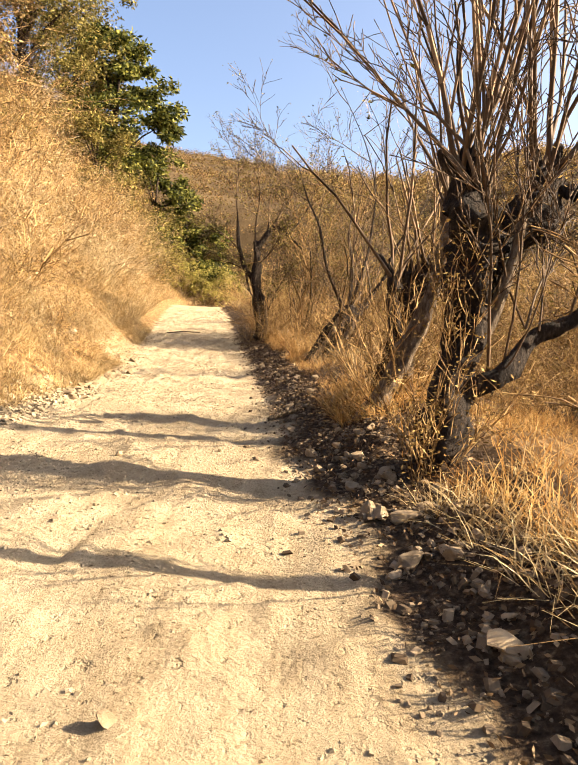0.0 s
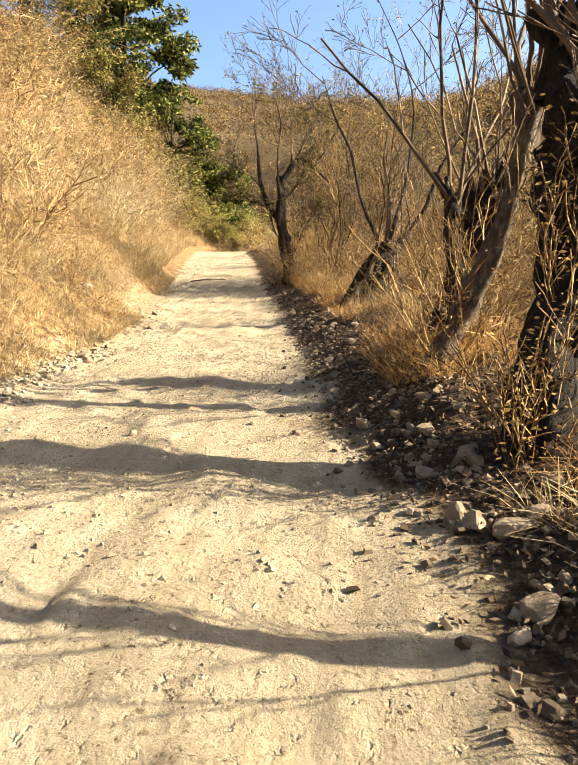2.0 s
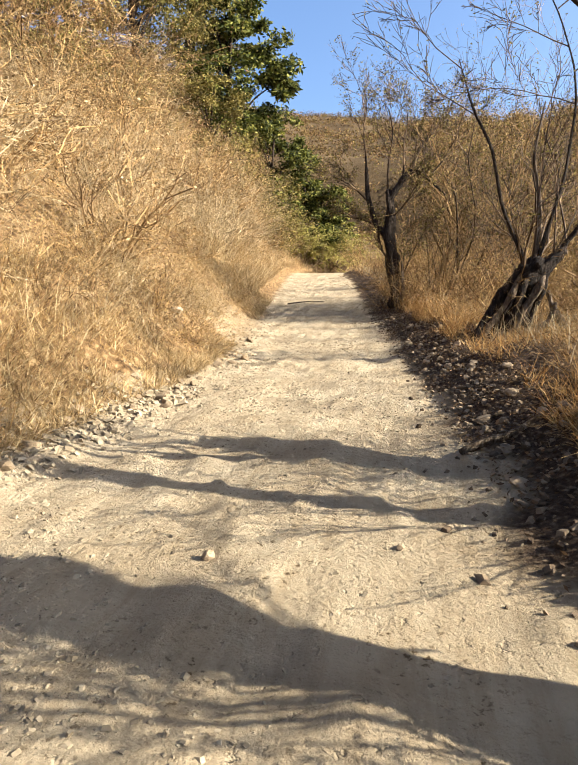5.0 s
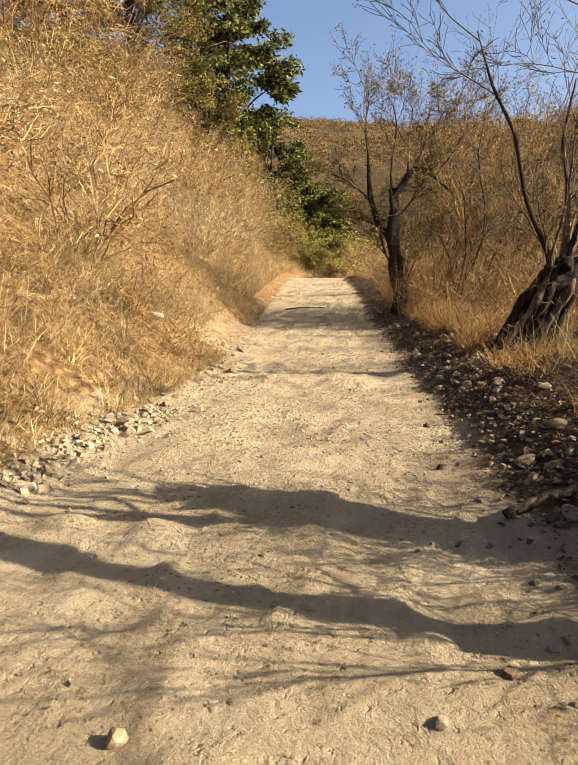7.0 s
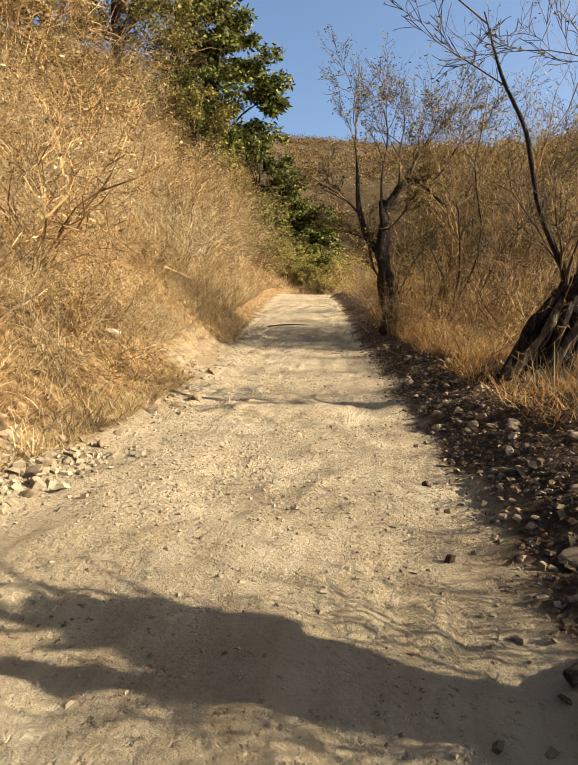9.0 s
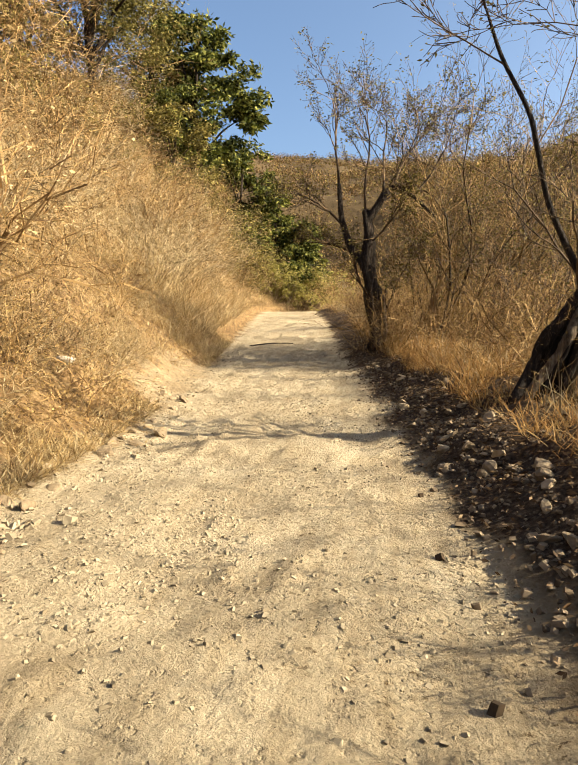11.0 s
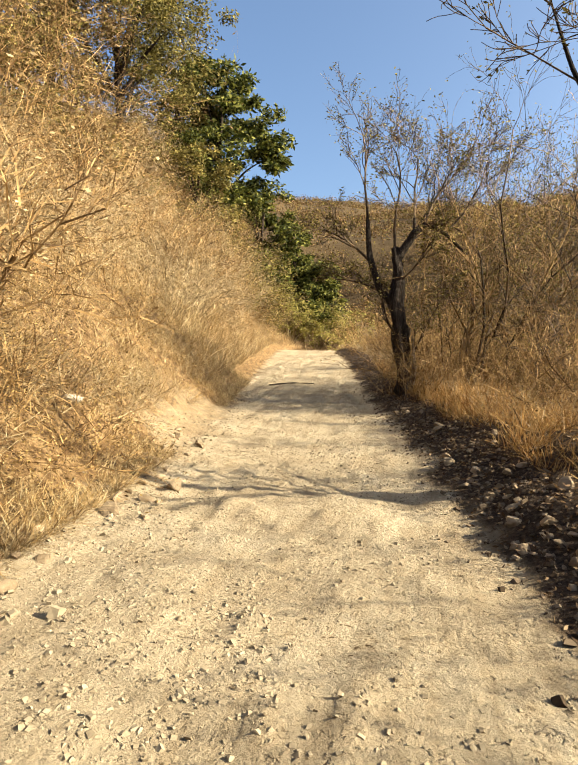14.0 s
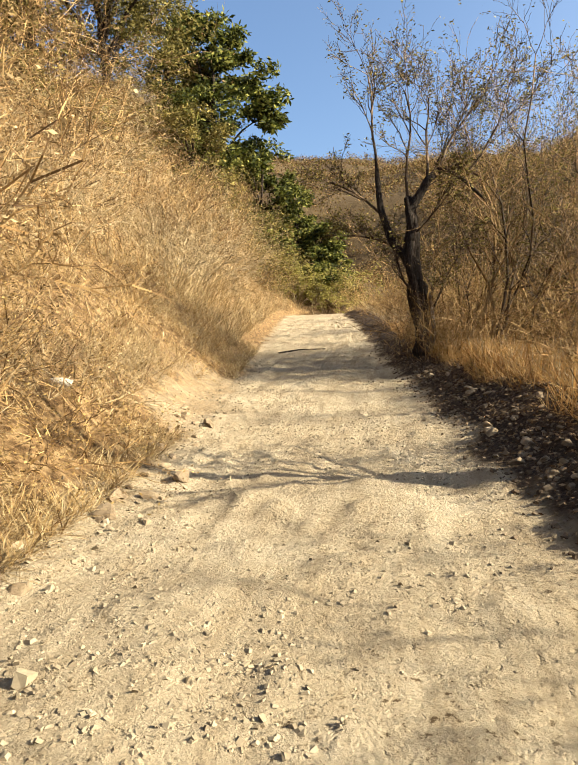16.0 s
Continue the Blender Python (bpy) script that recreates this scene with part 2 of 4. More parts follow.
def mesh_object(name, verts, faces, material, parent=None, label="", shade=True):
    me = bpy.data.meshes.new(name)
    verts, faces = np.asarray(verts, np.float32), np.asarray(faces, np.int32)
    k = faces.shape[1]
    me.vertices.add(len(verts))
    me.vertices.foreach_set("co", verts.ravel())
    me.loops.add(faces.size)
    me.loops.foreach_set("vertex_index", faces.ravel())
    me.polygons.add(len(faces))
    me.polygons.foreach_set("loop_start", np.arange(0, faces.size, k, dtype=np.int32))
    me.polygons.foreach_set("loop_total", np.full(len(faces), k, np.int32))
    me.polygons.foreach_set("use_smooth", np.full(len(faces), shade))
    me.update(calc_edges=True)
    me.materials.append(material)
    ob = new(name, me)
    if parent:
        ob.parent = parent
    if label:
        tagged(ob, label)
    return ob


def build_ground():
    u = np.concatenate([-spaced(3.4, 2600, 0.062, 1.14)[:0:-1], spaced(3.4, 2600, 0.062, 1.14)])
    v = np.concatenate([-spaced(3, 2600, 0.3, 1.2)[:0:-1], np.arange(0, 16, 0.062), 16 + spaced(26, 2600, 0.16, 1.06)])
    U, V = np.meshgrid(u, v)
    mid = (left_edge(V) + right_edge(V)) / 2
    X = mid + U * 1.0
    Z = height(X, V)
    verts = np.stack([X, V, Z], -1).reshape(-1, 3)
    nu, nv = len(u), len(v)
    q = (np.arange(nv - 1)[:, None] * nu + np.arange(nu - 1)[None, :]).ravel()
    ob = mesh_object("ground", verts, np.stack([q, q + 1, q + nu + 1, q + nu], -1), EARTH)
    x, y = verts[:, 0], verts[:, 1]
    wob = 0.22 * vnoise(x, y, 0.7) + 0.12 * vnoise(x, y, 0.25)
    lat_l, lat_r = left_edge(y) - x + wob, x - right_edge(y) + wob
    bare = 1.0 * smooth(15.8, 17.2, y) * smooth(23, 21, y)
    road = smooth(0.35, -0.15, np.maximum(lat_l - 0.35 * smooth(18, 9, y), lat_r))
    road = np.maximum(road, 0.5 * smooth(0.3, -0.3, np.maximum(lat_l - bare, lat_r)))
    # leaf litter on the verge; its outer band paints shade under the thicket
    litter = smooth(-0.1, 0.15, lat_r) * np.maximum(smooth(2.2, 1.2, lat_r), smooth(2.2, 4.5, lat_r) * smooth(22, 12, lat_r))
    far = np.maximum(smooth(9, 20, lat_r), smooth(60, 80, y))
    colours = np.stack([road, litter, far, np.ones_like(x)], -1).astype(np.float32)
    layer = ob.data.color_attributes.new("soil", "FLOAT_COLOR", "POINT")
    layer.data.foreach_set("color", colours.ravel())
    tagged(ob, "pale dusty dirt road between a grassy cut bank and a stony verge", "ground", kind="structure")


build_ground()

# ---- stems, twigs and leaves as plain arrays ----


def unit(v):
    return v / np.maximum(np.linalg.norm(v, axis=-1, keepdims=True), 1e-9)


def tubes(segs, sides=3):
    """Verts and quads of tapered sticks; segs: rows of x0 y0 z0 x1 y1 z1 r0 r1."""
    s = np.asarray(segs, float)
    a, b = s[:, 0:3], s[:, 3:6]
    d = unit(b - a)
    ref = np.where(np.abs(d[:, 2:3]) > 0.9, np.array([[1.0, 0, 0]]), np.array([[0, 0, 1.0]]))
    p = unit(np.cross(d, ref))
    q = np.cross(d, p)
    ang = np.arange(sides) * 2 * math.pi / sides
    ring = p[:, None] * np.cos(ang)[None, :, None] + q[:, None] * np.sin(ang)[None, :, None]
    verts = np.concatenate([a[:, None] + ring * np.maximum(s[:, 6, None, None], 0.0045), b[:, None] + ring * np.maximum(s[:, 7, None, None], 0.004)], 1).reshape(-1, 3)
    k = np.arange(sides)
    f = np.stack([k, (k + 1) % sides, (k + 1) % sides + sides, k + sides], -1)
    faces = (np.arange(len(s)) * 2 * sides)[:, None, None] + f[None]
    return verts, faces.reshape(-1, 4)


def ribbons(segs, widen=1.35):
    """Flat strips in place of sticks, for the finest twigs."""
    s = np.asarray(segs, float)
    a, b = s[:, 0:3], s[:, 3:6]
    p = unit(np.cross(b - a, rng.normal(size=a.shape)))
    w = np.minimum(s[:, 6:8] * widen, 0.005 + 0.5 * s[:, 6:8])
    verts = np.stack([a - p * w[:, :1], a + p * w[:, :1], b + p * w[:, 1:], b - p * w[:, 1:]], 1).reshape(-1, 3)
    return verts, np.arange(4 * len(s)).reshape(-1, 4)


def blades(base, lean, length, width, droop, bits=2):
    """Ribbons that rise from base, lean over and droop; one quad for each bit."""
    n = len(base)
    turn = rng.uniform(0, 2 * math.pi, n)
    side = np.stack([np.cos(turn), np.sin(turn), np.zeros(n)], -1) * width[:, None] / 2
    rows = []
    for i in range(bits + 1):
        t = i / bits
        c = base + lean * (length * t)[:, None]
        c = c + np.stack([lean[:, 0], lean[:, 1], -0.6 * np.ones(n)], -1) * (droop * length * t * t)[:, None]
        w = side * (1 - 0.75 * t)
        rows += [c - w, c + w]
    verts = np.stack(rows, 1).reshape(-1, 3)
    k = np.array([[2 * i, 2 * i + 1, 2 * i + 3, 2 * i + 2] for i in range(bits)])
    return verts, ((np.arange(n) * (2 * bits + 2))[:, None, None] + k[None]).reshape(-1, 4)


def leaves(at, size, flat=0.3):
    """Pointed leaves, one quad each, in all directions."""
    n = len(at)
    d = rng.normal(size=(n, 3))
    d[:, 2] = d[:, 2] * flat - 0.25
    d = unit(d)
    e = unit(np.cross(d, rng.normal(size=(n, 3))))
    size = np.broadcast_to(size, n)[:, None]
    verts = np.stack([at, at + d * size * 0.5 + e * size * 0.2, at + d * size, at + d * size * 0.5 - e * size * 0.2], 1).reshape(-1, 3)
    return verts, np.arange(4 * n).reshape(n, 4)


def branching(start, way, length, radius, levels, fan, spread=0.5, up=0.15, bits=3, gen=None, shrink=0.62, wiggle=1.0):
    """Sticks that fork again and again. Returns rows for tubes(), and the tips."""
    gen = gen or random.Random(1)
    segs, tips = [], []

    def grow(p, d, n, r, level):
        steps = bits if level else max(2, bits - 1)
        for i in range(steps):
            d = (d + Vector((gen.gauss(0, 0.13), gen.gauss(0, 0.13), gen.gauss(0, 0.10))) * wiggle + Vector((0, 0, up * 0.3))).normalized()
            q = p + d * (n / steps)
            r2 = r * (0.86 if level else 0.6)
            segs.append((*p, *q, r, r2))
            if level and (i > 0 or steps < 3):
                for _ in range(fan if gen.random() < 0.75 else fan - 1):
                    side = Vector((gen.gauss(0, 1), gen.gauss(0, 1), gen.gauss(0, 0.6)))
                    grow(q, (d + side * spread).normalized(), n * shrink * gen.uniform(0.7, 1.2), r2 * 0.62, level - 1)
            p, r = q, r2
        tips.append(tuple(p))

    grow(Vector(start), Vector(way).normalized(), length, radius, levels)
    return segs, tips


def thing(name, label, category, group="", at=(0, 0, 0)):
    ob = tagged(new(name), label, category, group)
    ob.location = at
    return ob

# ---- trees ----


def limb_mesh(points, radii, sides=9, lump=0.18, seed=0, bits=8):
    """Verts and quads of one knotty limb through the points."""
    p, r = np.array(points, float), np.array(radii, float)
    t = np.linspace(0, len(p) - 1, (len(p) - 1) * bits + 1)
    c = np.stack([np.interp(t, range(len(p)), p[:, i]) for i in range(3)], -1)
    k = np.array([0.25, 0.5, 0.25])
    for _ in range(3):
        c[1:-1] = c[:-2] * k[0] + c[1:-1] * k[1] + c[2:] * k[2]
    rad = np.interp(t, range(len(r)), r)
    d = unit(np.gradient(c, axis=0))
    side = unit(np.cross(d, np.array([0.3, 1.0, 0.1])))
    other = np.cross(d, side)
    ang = np.arange(sides) * 2 * math.pi / sides
    bump = 1 + lump * vnoise(np.tile(ang[None] * 1.3 + seed * 7.3, (len(t), 1)), np.tile(t[:, None] * 1.9 + seed, (1, sides)), 1.0)
    bump += 0.45 * lump * vnoise(np.tile(ang[None] * 3.1 + seed * 3.7, (len(t), 1)), np.tile(t[:, None] * 5.3 + seed, (1, sides)), 1.0)
    bump *= 1 + 0.5 * lump * np.cos(ang * 3 + seed)[None]
    ring = side[:, None] * np.cos(ang)[None, :, None] + other[:, None] * np.sin(ang)[None, :, None]
    v = c[:, None] + ring * (rad[:, None] * bump)[..., None]
    # a rounded end
    for out, shrink in ((0.35, 0.8), (0.6, 0.45), (0.7, 0.04)):
        v = np.concatenate([v, (c[-1] + d[-1] * rad[-1] * out + ring[-1] * (rad[-1] * shrink * bump[-1])[:, None])[None]])
    n = len(v)
    a = (np.arange(n - 1)[:, None] * sides + np.arange(sides)[None]).ravel()
    b = (np.arange(n - 1)[:, None] * sides + (np.arange(sides)[None] + 1) % sides).ravel()
    return v.reshape(-1, 3), np.stack([a, b, b + sides, a + sides], -1)


def limb(name, parent, points, radii, material=None, label="", seed=0, sides=9, lump=0.18):
    return mesh_object(name, *limb_mesh(points, radii, sides, lump, seed), material or BARK, parent, label)


def shoots(heads, count, length, radius, gen, spread=0.35, lean=(0, 0, 0), levels=2, fan=2):
    """Long whippy shoots from the heads of a cut-back tree."""
    segs, tips = [], []
    for i in range(count):
        h = Vector(heads[i % len(heads)]) + Vector((gen.gauss(0, 0.06), gen.gauss(0, 0.06), gen.gauss(0, 0.05)))
        way = Vector((gen.gauss(0, spread) + lean[0], gen.gauss(0, spread) + lean[1], 1 + lean[2]))
        n = length * gen.uniform(0.55, 1.1)
        s, t = branching(h, way, n, radius * gen.uniform(0.6, 1.2), levels, fan, 0.45, 0.1, 5, gen, 0.36)
        segs.append(s)
        tips += t
    return segs, tips


def scatter_leaves(tips, per, reach, size, keep=1.0):
    at = np.array(tips)
    at = at[rng.random(len(at)) < keep]
    at = np.repeat(at, per, 0) + rng.normal(size=(len(at) * per, 3)) * reach
    return leaves(at, rng.uniform(0.6, 1.3, len(at)) * size)


def ground_at(x, y):
    return float(height(x, y, False))


def big_pollard():
    tree = thing("pollarded_tree", "gnarled dark pollarded tree with upright bare shoots beside the stony verge", "tree")
    gen = random.Random(11)
    limb("trunk", tree, [(1.22, 4.75, -0.1), (1.27, 4.85, 0.25), (1.4, 5.05, 0.8), (1.62, 5.3, 1.63), (1.76, 5.42, 2.2)], [0.27, 0.2, 0.18, 0.21, 0.26], seed=1, sides=16, lump=0.5)
    limb("limb", tree, [(1.74, 5.4, 2.1), (1.66, 5.45, 2.4), (1.56, 5.48, 2.65), (1.5, 5.48, 2.8)], [0.25, 0.24, 0.2, 0.1], seed=2, lump=0.35)
    limb("limb", tree, [(1.7, 5.4, 2.0), (1.94, 5.45, 2.3), (2.24, 5.55, 2.6), (2.36, 5.6, 2.9)], [0.2, 0.17, 0.22, 0.12], seed=3, lump=0.35)
    limb("limb", tree, [(1.36, 5.0, 0.6), (1.58, 5.05, 0.95), (1.85, 5.0, 1.1), (2.15, 5.15, 1.45), (2.5, 5.1, 1.6), (2.85, 5.2, 2.1), (3.0, 5.2, 2.6)], [0.1, 0.08, 0.085, 0.06, 0.06, 0.045, 0.025], seed=4, lump=0.4)
    limb("limb", tree, [(1.42, 5.08, 0.95), (1.72, 5.15, 1.45), (1.95, 5.2, 2.1), (2.0, 5.2, 2.6)], [0.07, 0.06, 0.05, 0.03], PALEBARK, "paler bark on a side limb", seed=5)
    heads = [(1.54, 5.48, 2.7), (1.66, 5.45, 2.6), (2.34, 5.6, 2.85), (2.24, 5.55, 2.75), (1.52, 5.48, 2.75)]
    for i in range(11):
        # cut stubs standing round the heads
        h = Vector(heads[i % 5])
        way = Vector((gen.gauss(0, 0.35), gen.gauss(0, 0.3), 1)).normalized()
        limb("stub", tree, [h - way * 0.2 + Vector((gen.gauss(0, 0.1), gen.gauss(0, 0.08), 0)), h + way * 0.05, h + way * gen.uniform(0.2, 0.45)], [0.075, 0.06, 0.045], seed=40 + i, sides=7, lump=0.4)
    s, t = shoots(heads, 24, 3.6, 0.026, gen, 0.3, (0.07, 0.0, 0), 2, 1)
    s2, t2 = shoots([(1.5, 5.3, 2.75)], 4, 3.4, 0.02, gen, 0.14, (-0.6, 0.3, 0), 2, 2)
    s3, t3 = shoots([(2.95, 5.2, 2.3), (2.5, 5.1, 1.65), (2.05, 5.2, 2.5), (2.15, 5.15, 1.45), (1.85, 5.0, 1.1)], 18, 2.0, 0.015, gen, 0.4)
    for one in s + s2 + s3:
        mesh_object("shoot", *tubes(one, 4), SHOOT, tree)
    mesh_object("foliage", *scatter_leaves(t + t2, 2, 0.025, 0.06, 0.12), OLIVE, tree, "a few small yellow-green leaves")
    # creepers round the foot of the trunk
    s, t = shoots([(1.15, 4.6, 0.1), (1.3, 4.75, 0.2), (1.1, 4.7, 0.05), (1.42, 5.0, 0.9), (1.5, 5.1, 1.2), (1.66, 5.25, 1.7)], 40, 0.95, 0.0055, gen, 0.3, (0.1, 0.1, 0), 1, 2)
    for one in s:
        mesh_object("creeper", *tubes(one, 3), TWIG, tree)
    mesh_object("creeper_foliage", *scatter_leaves(t, 5, 0.07, 0.042, 0.95), RUST, tree, "withered brown creeper leaves")


def pale_pollard():
    tree = thing("leaning_tree", "leaning pale-barked pollarded tree on the grassy verge", "tree")
    gen = random.Random(5)
    limb("trunk", tree, [(0.98, 6.8, 0.25), (1.14, 6.84, 0.75), (1.46, 6.88, 1.3), (1.68, 6.92, 1.9), (1.84, 7.05, 2.5), (1.96, 7.25, 3.0)], [0.19, 0.11, 0.085, 0.08, 0.09, 0.12], PALEBARK, seed=6, sides=14, lump=0.6)
    s, t = shoots([(1.05, 6.8, 0.4), (1.2, 6.85, 0.8), (1.5, 6.9, 1.3), (1.7, 6.95, 1.9)], 22, 1.2, 0.008, gen, 0.5, (0.1, 0, 0), 1, 2)
    for one in s:
        mesh_object("twig", *tubes(one, 3), TWIG, tree)
    s, t = shoots([(1.96, 7.25, 3.0), (1.86, 7.1, 2.7)], 16, 3.2, 0.026, gen, 0.3, (0.05, 0, 0), 2, 1)
    for one in s:
        mesh_object("shoot", *tubes(one, 4), SHOOT, tree)
    mesh_object("foliage", *scatter_leaves(t, 2, 0.025, 0.06, 0.1), OLIVE, tree, "a few small yellow-green leaves")


def dark_pollard():
    tree = thing("pollarded_tree", "low dark pollarded tree with thin shoots on the verge", "tree", at=(0.42, 0, 0))
    gen = random.Random(6)
    limb("trunk", tree, [(0.9, 7.75, 0.2), (0.98, 7.75, 0.9), (1.18, 7.9, 1.5), (1.36, 8.1, 2.0), (1.46, 8.2, 2.25)], [0.24, 0.16, 0.15, 0.2, 0.13], seed=18, sides=16, lump=0.55)
    limb("limb", tree, [(1.08, 7.7, 0.2), (1.15, 7.72, 0.8), (1.12, 7.82, 1.4), (1.42, 8.0, 1.9), (1.6, 8.1, 2.4)], [0.11, 0.08, 0.07, 0.07, 0.05], PALEBARK, "paler bark on a side limb", seed=28, lump=0.4)
    limb("limb", tree, [(0.75, 7.85, 0.2), (0.8, 7.9, 0.8), (1.0, 8.0, 1.3), (1.02, 8.1, 1.9), (1.2, 8.2, 2.4)], [0.1, 0.07, 0.06, 0.05, 0.03], seed=29, lump=0.4)
    s, t = shoots([(0.8, 7.7, 0.3), (1.0, 7.75, 0.7), (1.1, 7.8, 1.1), (1.2, 7.9, 1.5)], 22, 1.2, 0.008, gen, 0.5, (0, 0, 0), 1, 2)
    for one in s:
        mesh_object("twig", *tubes(one, 3), TWIG, tree)
    limb("limb", tree, [(1.08, 7.85, 1.2), (0.93, 7.75, 1.6), (0.88, 7.75, 2.1)], [0.11, 0.09, 0.05], seed=7)
    for i in range(9):
        h = Vector(((1.46, 8.2, 2.2), (1.36, 8.1, 2.05), (0.9, 7.75, 2.05))[i % 3])
        way = Vector((gen.gauss(0, 0.4), gen.gauss(0, 0.35), 1)).normalized()
        limb("stub", tree, [h - way * 0.15, h + way * 0.08, h + way * gen.uniform(0.2, 0.5)], [0.075, 0.055, 0.03], seed=60 + i, sides=7, lump=0.4)
    s, t = shoots([(1.46, 8.2, 2.2), (1.33, 8.1, 2.1), (0.88, 7.75, 2.1)], 16, 2.8, 0.024, gen, 0.33, (0, 0, 0), 2, 1)
    for one in s:
        mesh_object("shoot", *tubes(one, 4), SHOOT, tree)
    mesh_object("foliage", *scatter_leaves(t, 2, 0.025, 0.06, 0.1), OLIVE, tree, "a few small yellow-green leaves")


def verge_sapling():
    tree = thing("sapling", "slim curved dark sapling on the verge", "tree")
    gen = random.Random(8)
    limb("trunk", tree, [(2.0, 2.9, 0.0), (2.0, 3.05, 0.9), (2.05, 3.25, 1.8), (2.12, 3.45, 2.8), (2.1, 3.6, 3.6)], [0.085, 0.07, 0.06, 0.05, 0.02], seed=27, lump=0.3)
    s, t = shoots([(2.12, 3.45, 2.8), (2.06, 3.3, 2.0), (2.1, 3.55, 3.4)], 12, 1.8, 0.014, gen, 0.5, (0, 0, 0), 2, 2)
    for one in s:
        mesh_object("shoot", *tubes(one, 4), SHOOT, tree)
    s, t = shoots([(2.0, 3.0, 0.7), (2.02, 3.1, 1.1), (2.04, 3.2, 1.5)], 12, 0.9, 0.009, gen, 0.7, (0, 0, 0), 1, 2)
    for one in s:
        mesh_object("twig", *tubes(one, 3), TWIG, tree)


def leaning_stump():
    tree = thing("pollarded_stump_tree", "short thick dark pollarded stump with tall bare shoots in dry grass", "tree")
    gen = random.Random(21)
    x, y, z = 1.35, 14.35, 1.75
    limb("trunk", tree, [(x - 0.68, y - 0.1, 0.1), (x - 0.6, y - 0.05, 0.65), (x - 0.45, y, 1.15), (x - 0.1, y, 1.55), (x + 0.1, y, 1.8)], [0.19, 0.16, 0.15, 0.2, 0.17], seed=8, sides=16, lump=0.6)
    limb("limb", tree, [(x - 0.1, y, 1.5), (x + 0.25, y, 1.75), (x + 0.5, y, 2.0)], [0.2, 0.14, 0.08], seed=9, lump=0.35)
    for i in range(11):
        # a sheaf of sinuous old stems round the core
        dx, dy = -0.34 + 0.085 * i, gen.uniform(-0.3, 0.1)
        pts = [(x - 0.72 + dx, y + dy, 0.1)]
        for k in (0.3, 0.55, 0.8, 1.0):
            pts.append((x - 0.72 + dx * (1 - 0.35 * k) + 0.72 * k ** 1.3 + gen.gauss(0, 0.045), y + dy * (1 - 0.4 * k) + gen.gauss(0, 0.04), 0.1 + (1.45 + 0.3 * gen.random()) * k))
        limb("stem", tree, pts, [0.085, 0.06, 0.055, 0.06, 0.04], PALEBARK if i in (1, 4, 8) else BARK, "pale dry strand of side stem" if i in (1, 4, 8) else "", seed=10 + i, lump=0.35)
    limb("limb", tree, [(x - 0.6, y - 0.2, 0.5), (x - 0.1, y - 0.3, 0.55), (x + 0.3, y - 0.3, 0.75), (x + 0.38, y - 0.3, 1.1)], [0.09, 0.07, 0.06, 0.03], PALEBARK, seed=19)
    limb("limb", tree, [(x + 0.05, y, 1.7), (x + 0.46, y, 3.2), (x + 0.57, y, 4.4), (x + 0.5, y, 5.0), (x + 0.23, y, 5.8), (x - 0.4, y, 7.0)], [0.04, 0.024, 0.018, 0.015, 0.011, 0.006], seed=22, sides=6)
    limb("limb", tree, [(x - 0.05, y, 1.7), (x - 0.54, y, 2.75), (x - 0.74, y, 3.75), (x - 1.1, y, 4.45), (x - 1.35, y, 5.25)], [0.045, 0.03, 0.026, 0.02, 0.008], seed=23, sides=6)
    limb("limb", tree, [(x + 0.05, y, 1.75), (x + 0.12, y + 0.1, 2.8), (x - 0.05, y + 0.1, 3.6), (x + 0.1, y + 0.1, 4.5)], [0.055, 0.04, 0.03, 0.012], PALEBARK, seed=24, sides=6)
    limb("limb", tree, [(x + 0.4, y, 1.9), (x + 0.9, y, 2.6), (x + 1.15, y, 3.4), (x + 1.7, y, 4.2)], [0.05, 0.04, 0.03, 0.012], seed=25, sides=6)
    s, t = shoots([(x, y, 1.8), (x + 0.45, y, 1.95), (x - 0.1, y, 1.7)], 9, 2.4, 0.025, gen, 0.4, (0, 0, 0), 2, 2)
    for p, way in (((x + 0.5, y, 4.9), (1, 0, 0.6)), ((x + 0.4, y, 5.3), (-1, 0, 0.5)), ((x + 0.55, y, 4.4), (-1.0, 0.2, 0.3)), ((x - 1.0, y, 4.3), (-1, 0, 0.5)), ((x - 0.2, y, 6.6), (-1, 0, 0.8)), ((x + 0.2, y, 5.9), (1, 0.3, 0.7)), ((x - 1.3, y, 5.1), (-0.8, 0, 0.4)), ((x + 1.6, y, 4.0), (0.6, 0, 1))):
        s2, t2 = branching(p, way, 1.7, 0.012, 2, 2, 0.5, 0.05, 6, gen, 0.45)
        s.append(s2)
        t += t2
    for one in s:
        mesh_object("shoot", *tubes(one, 4), SHOOT, tree)
    mesh_object("foliage", *scatter_leaves(t, 2, 0.03, 0.06, 0.4), OLIVE, tree, "a few small leaves")
    stub = thing("broken_stub", "short broken stub of dry wood leaning in the grass", "tree stump")
    limb("stem", stub, [(1.95, 14.0, 0.35), (1.86, 14.05, 0.75), (1.68, 14.1, 1.05), (1.6, 14.1, 1.3)], [0.07, 0.06, 0.055, 0.03], PALEBARK, seed=26, lump=0.3)


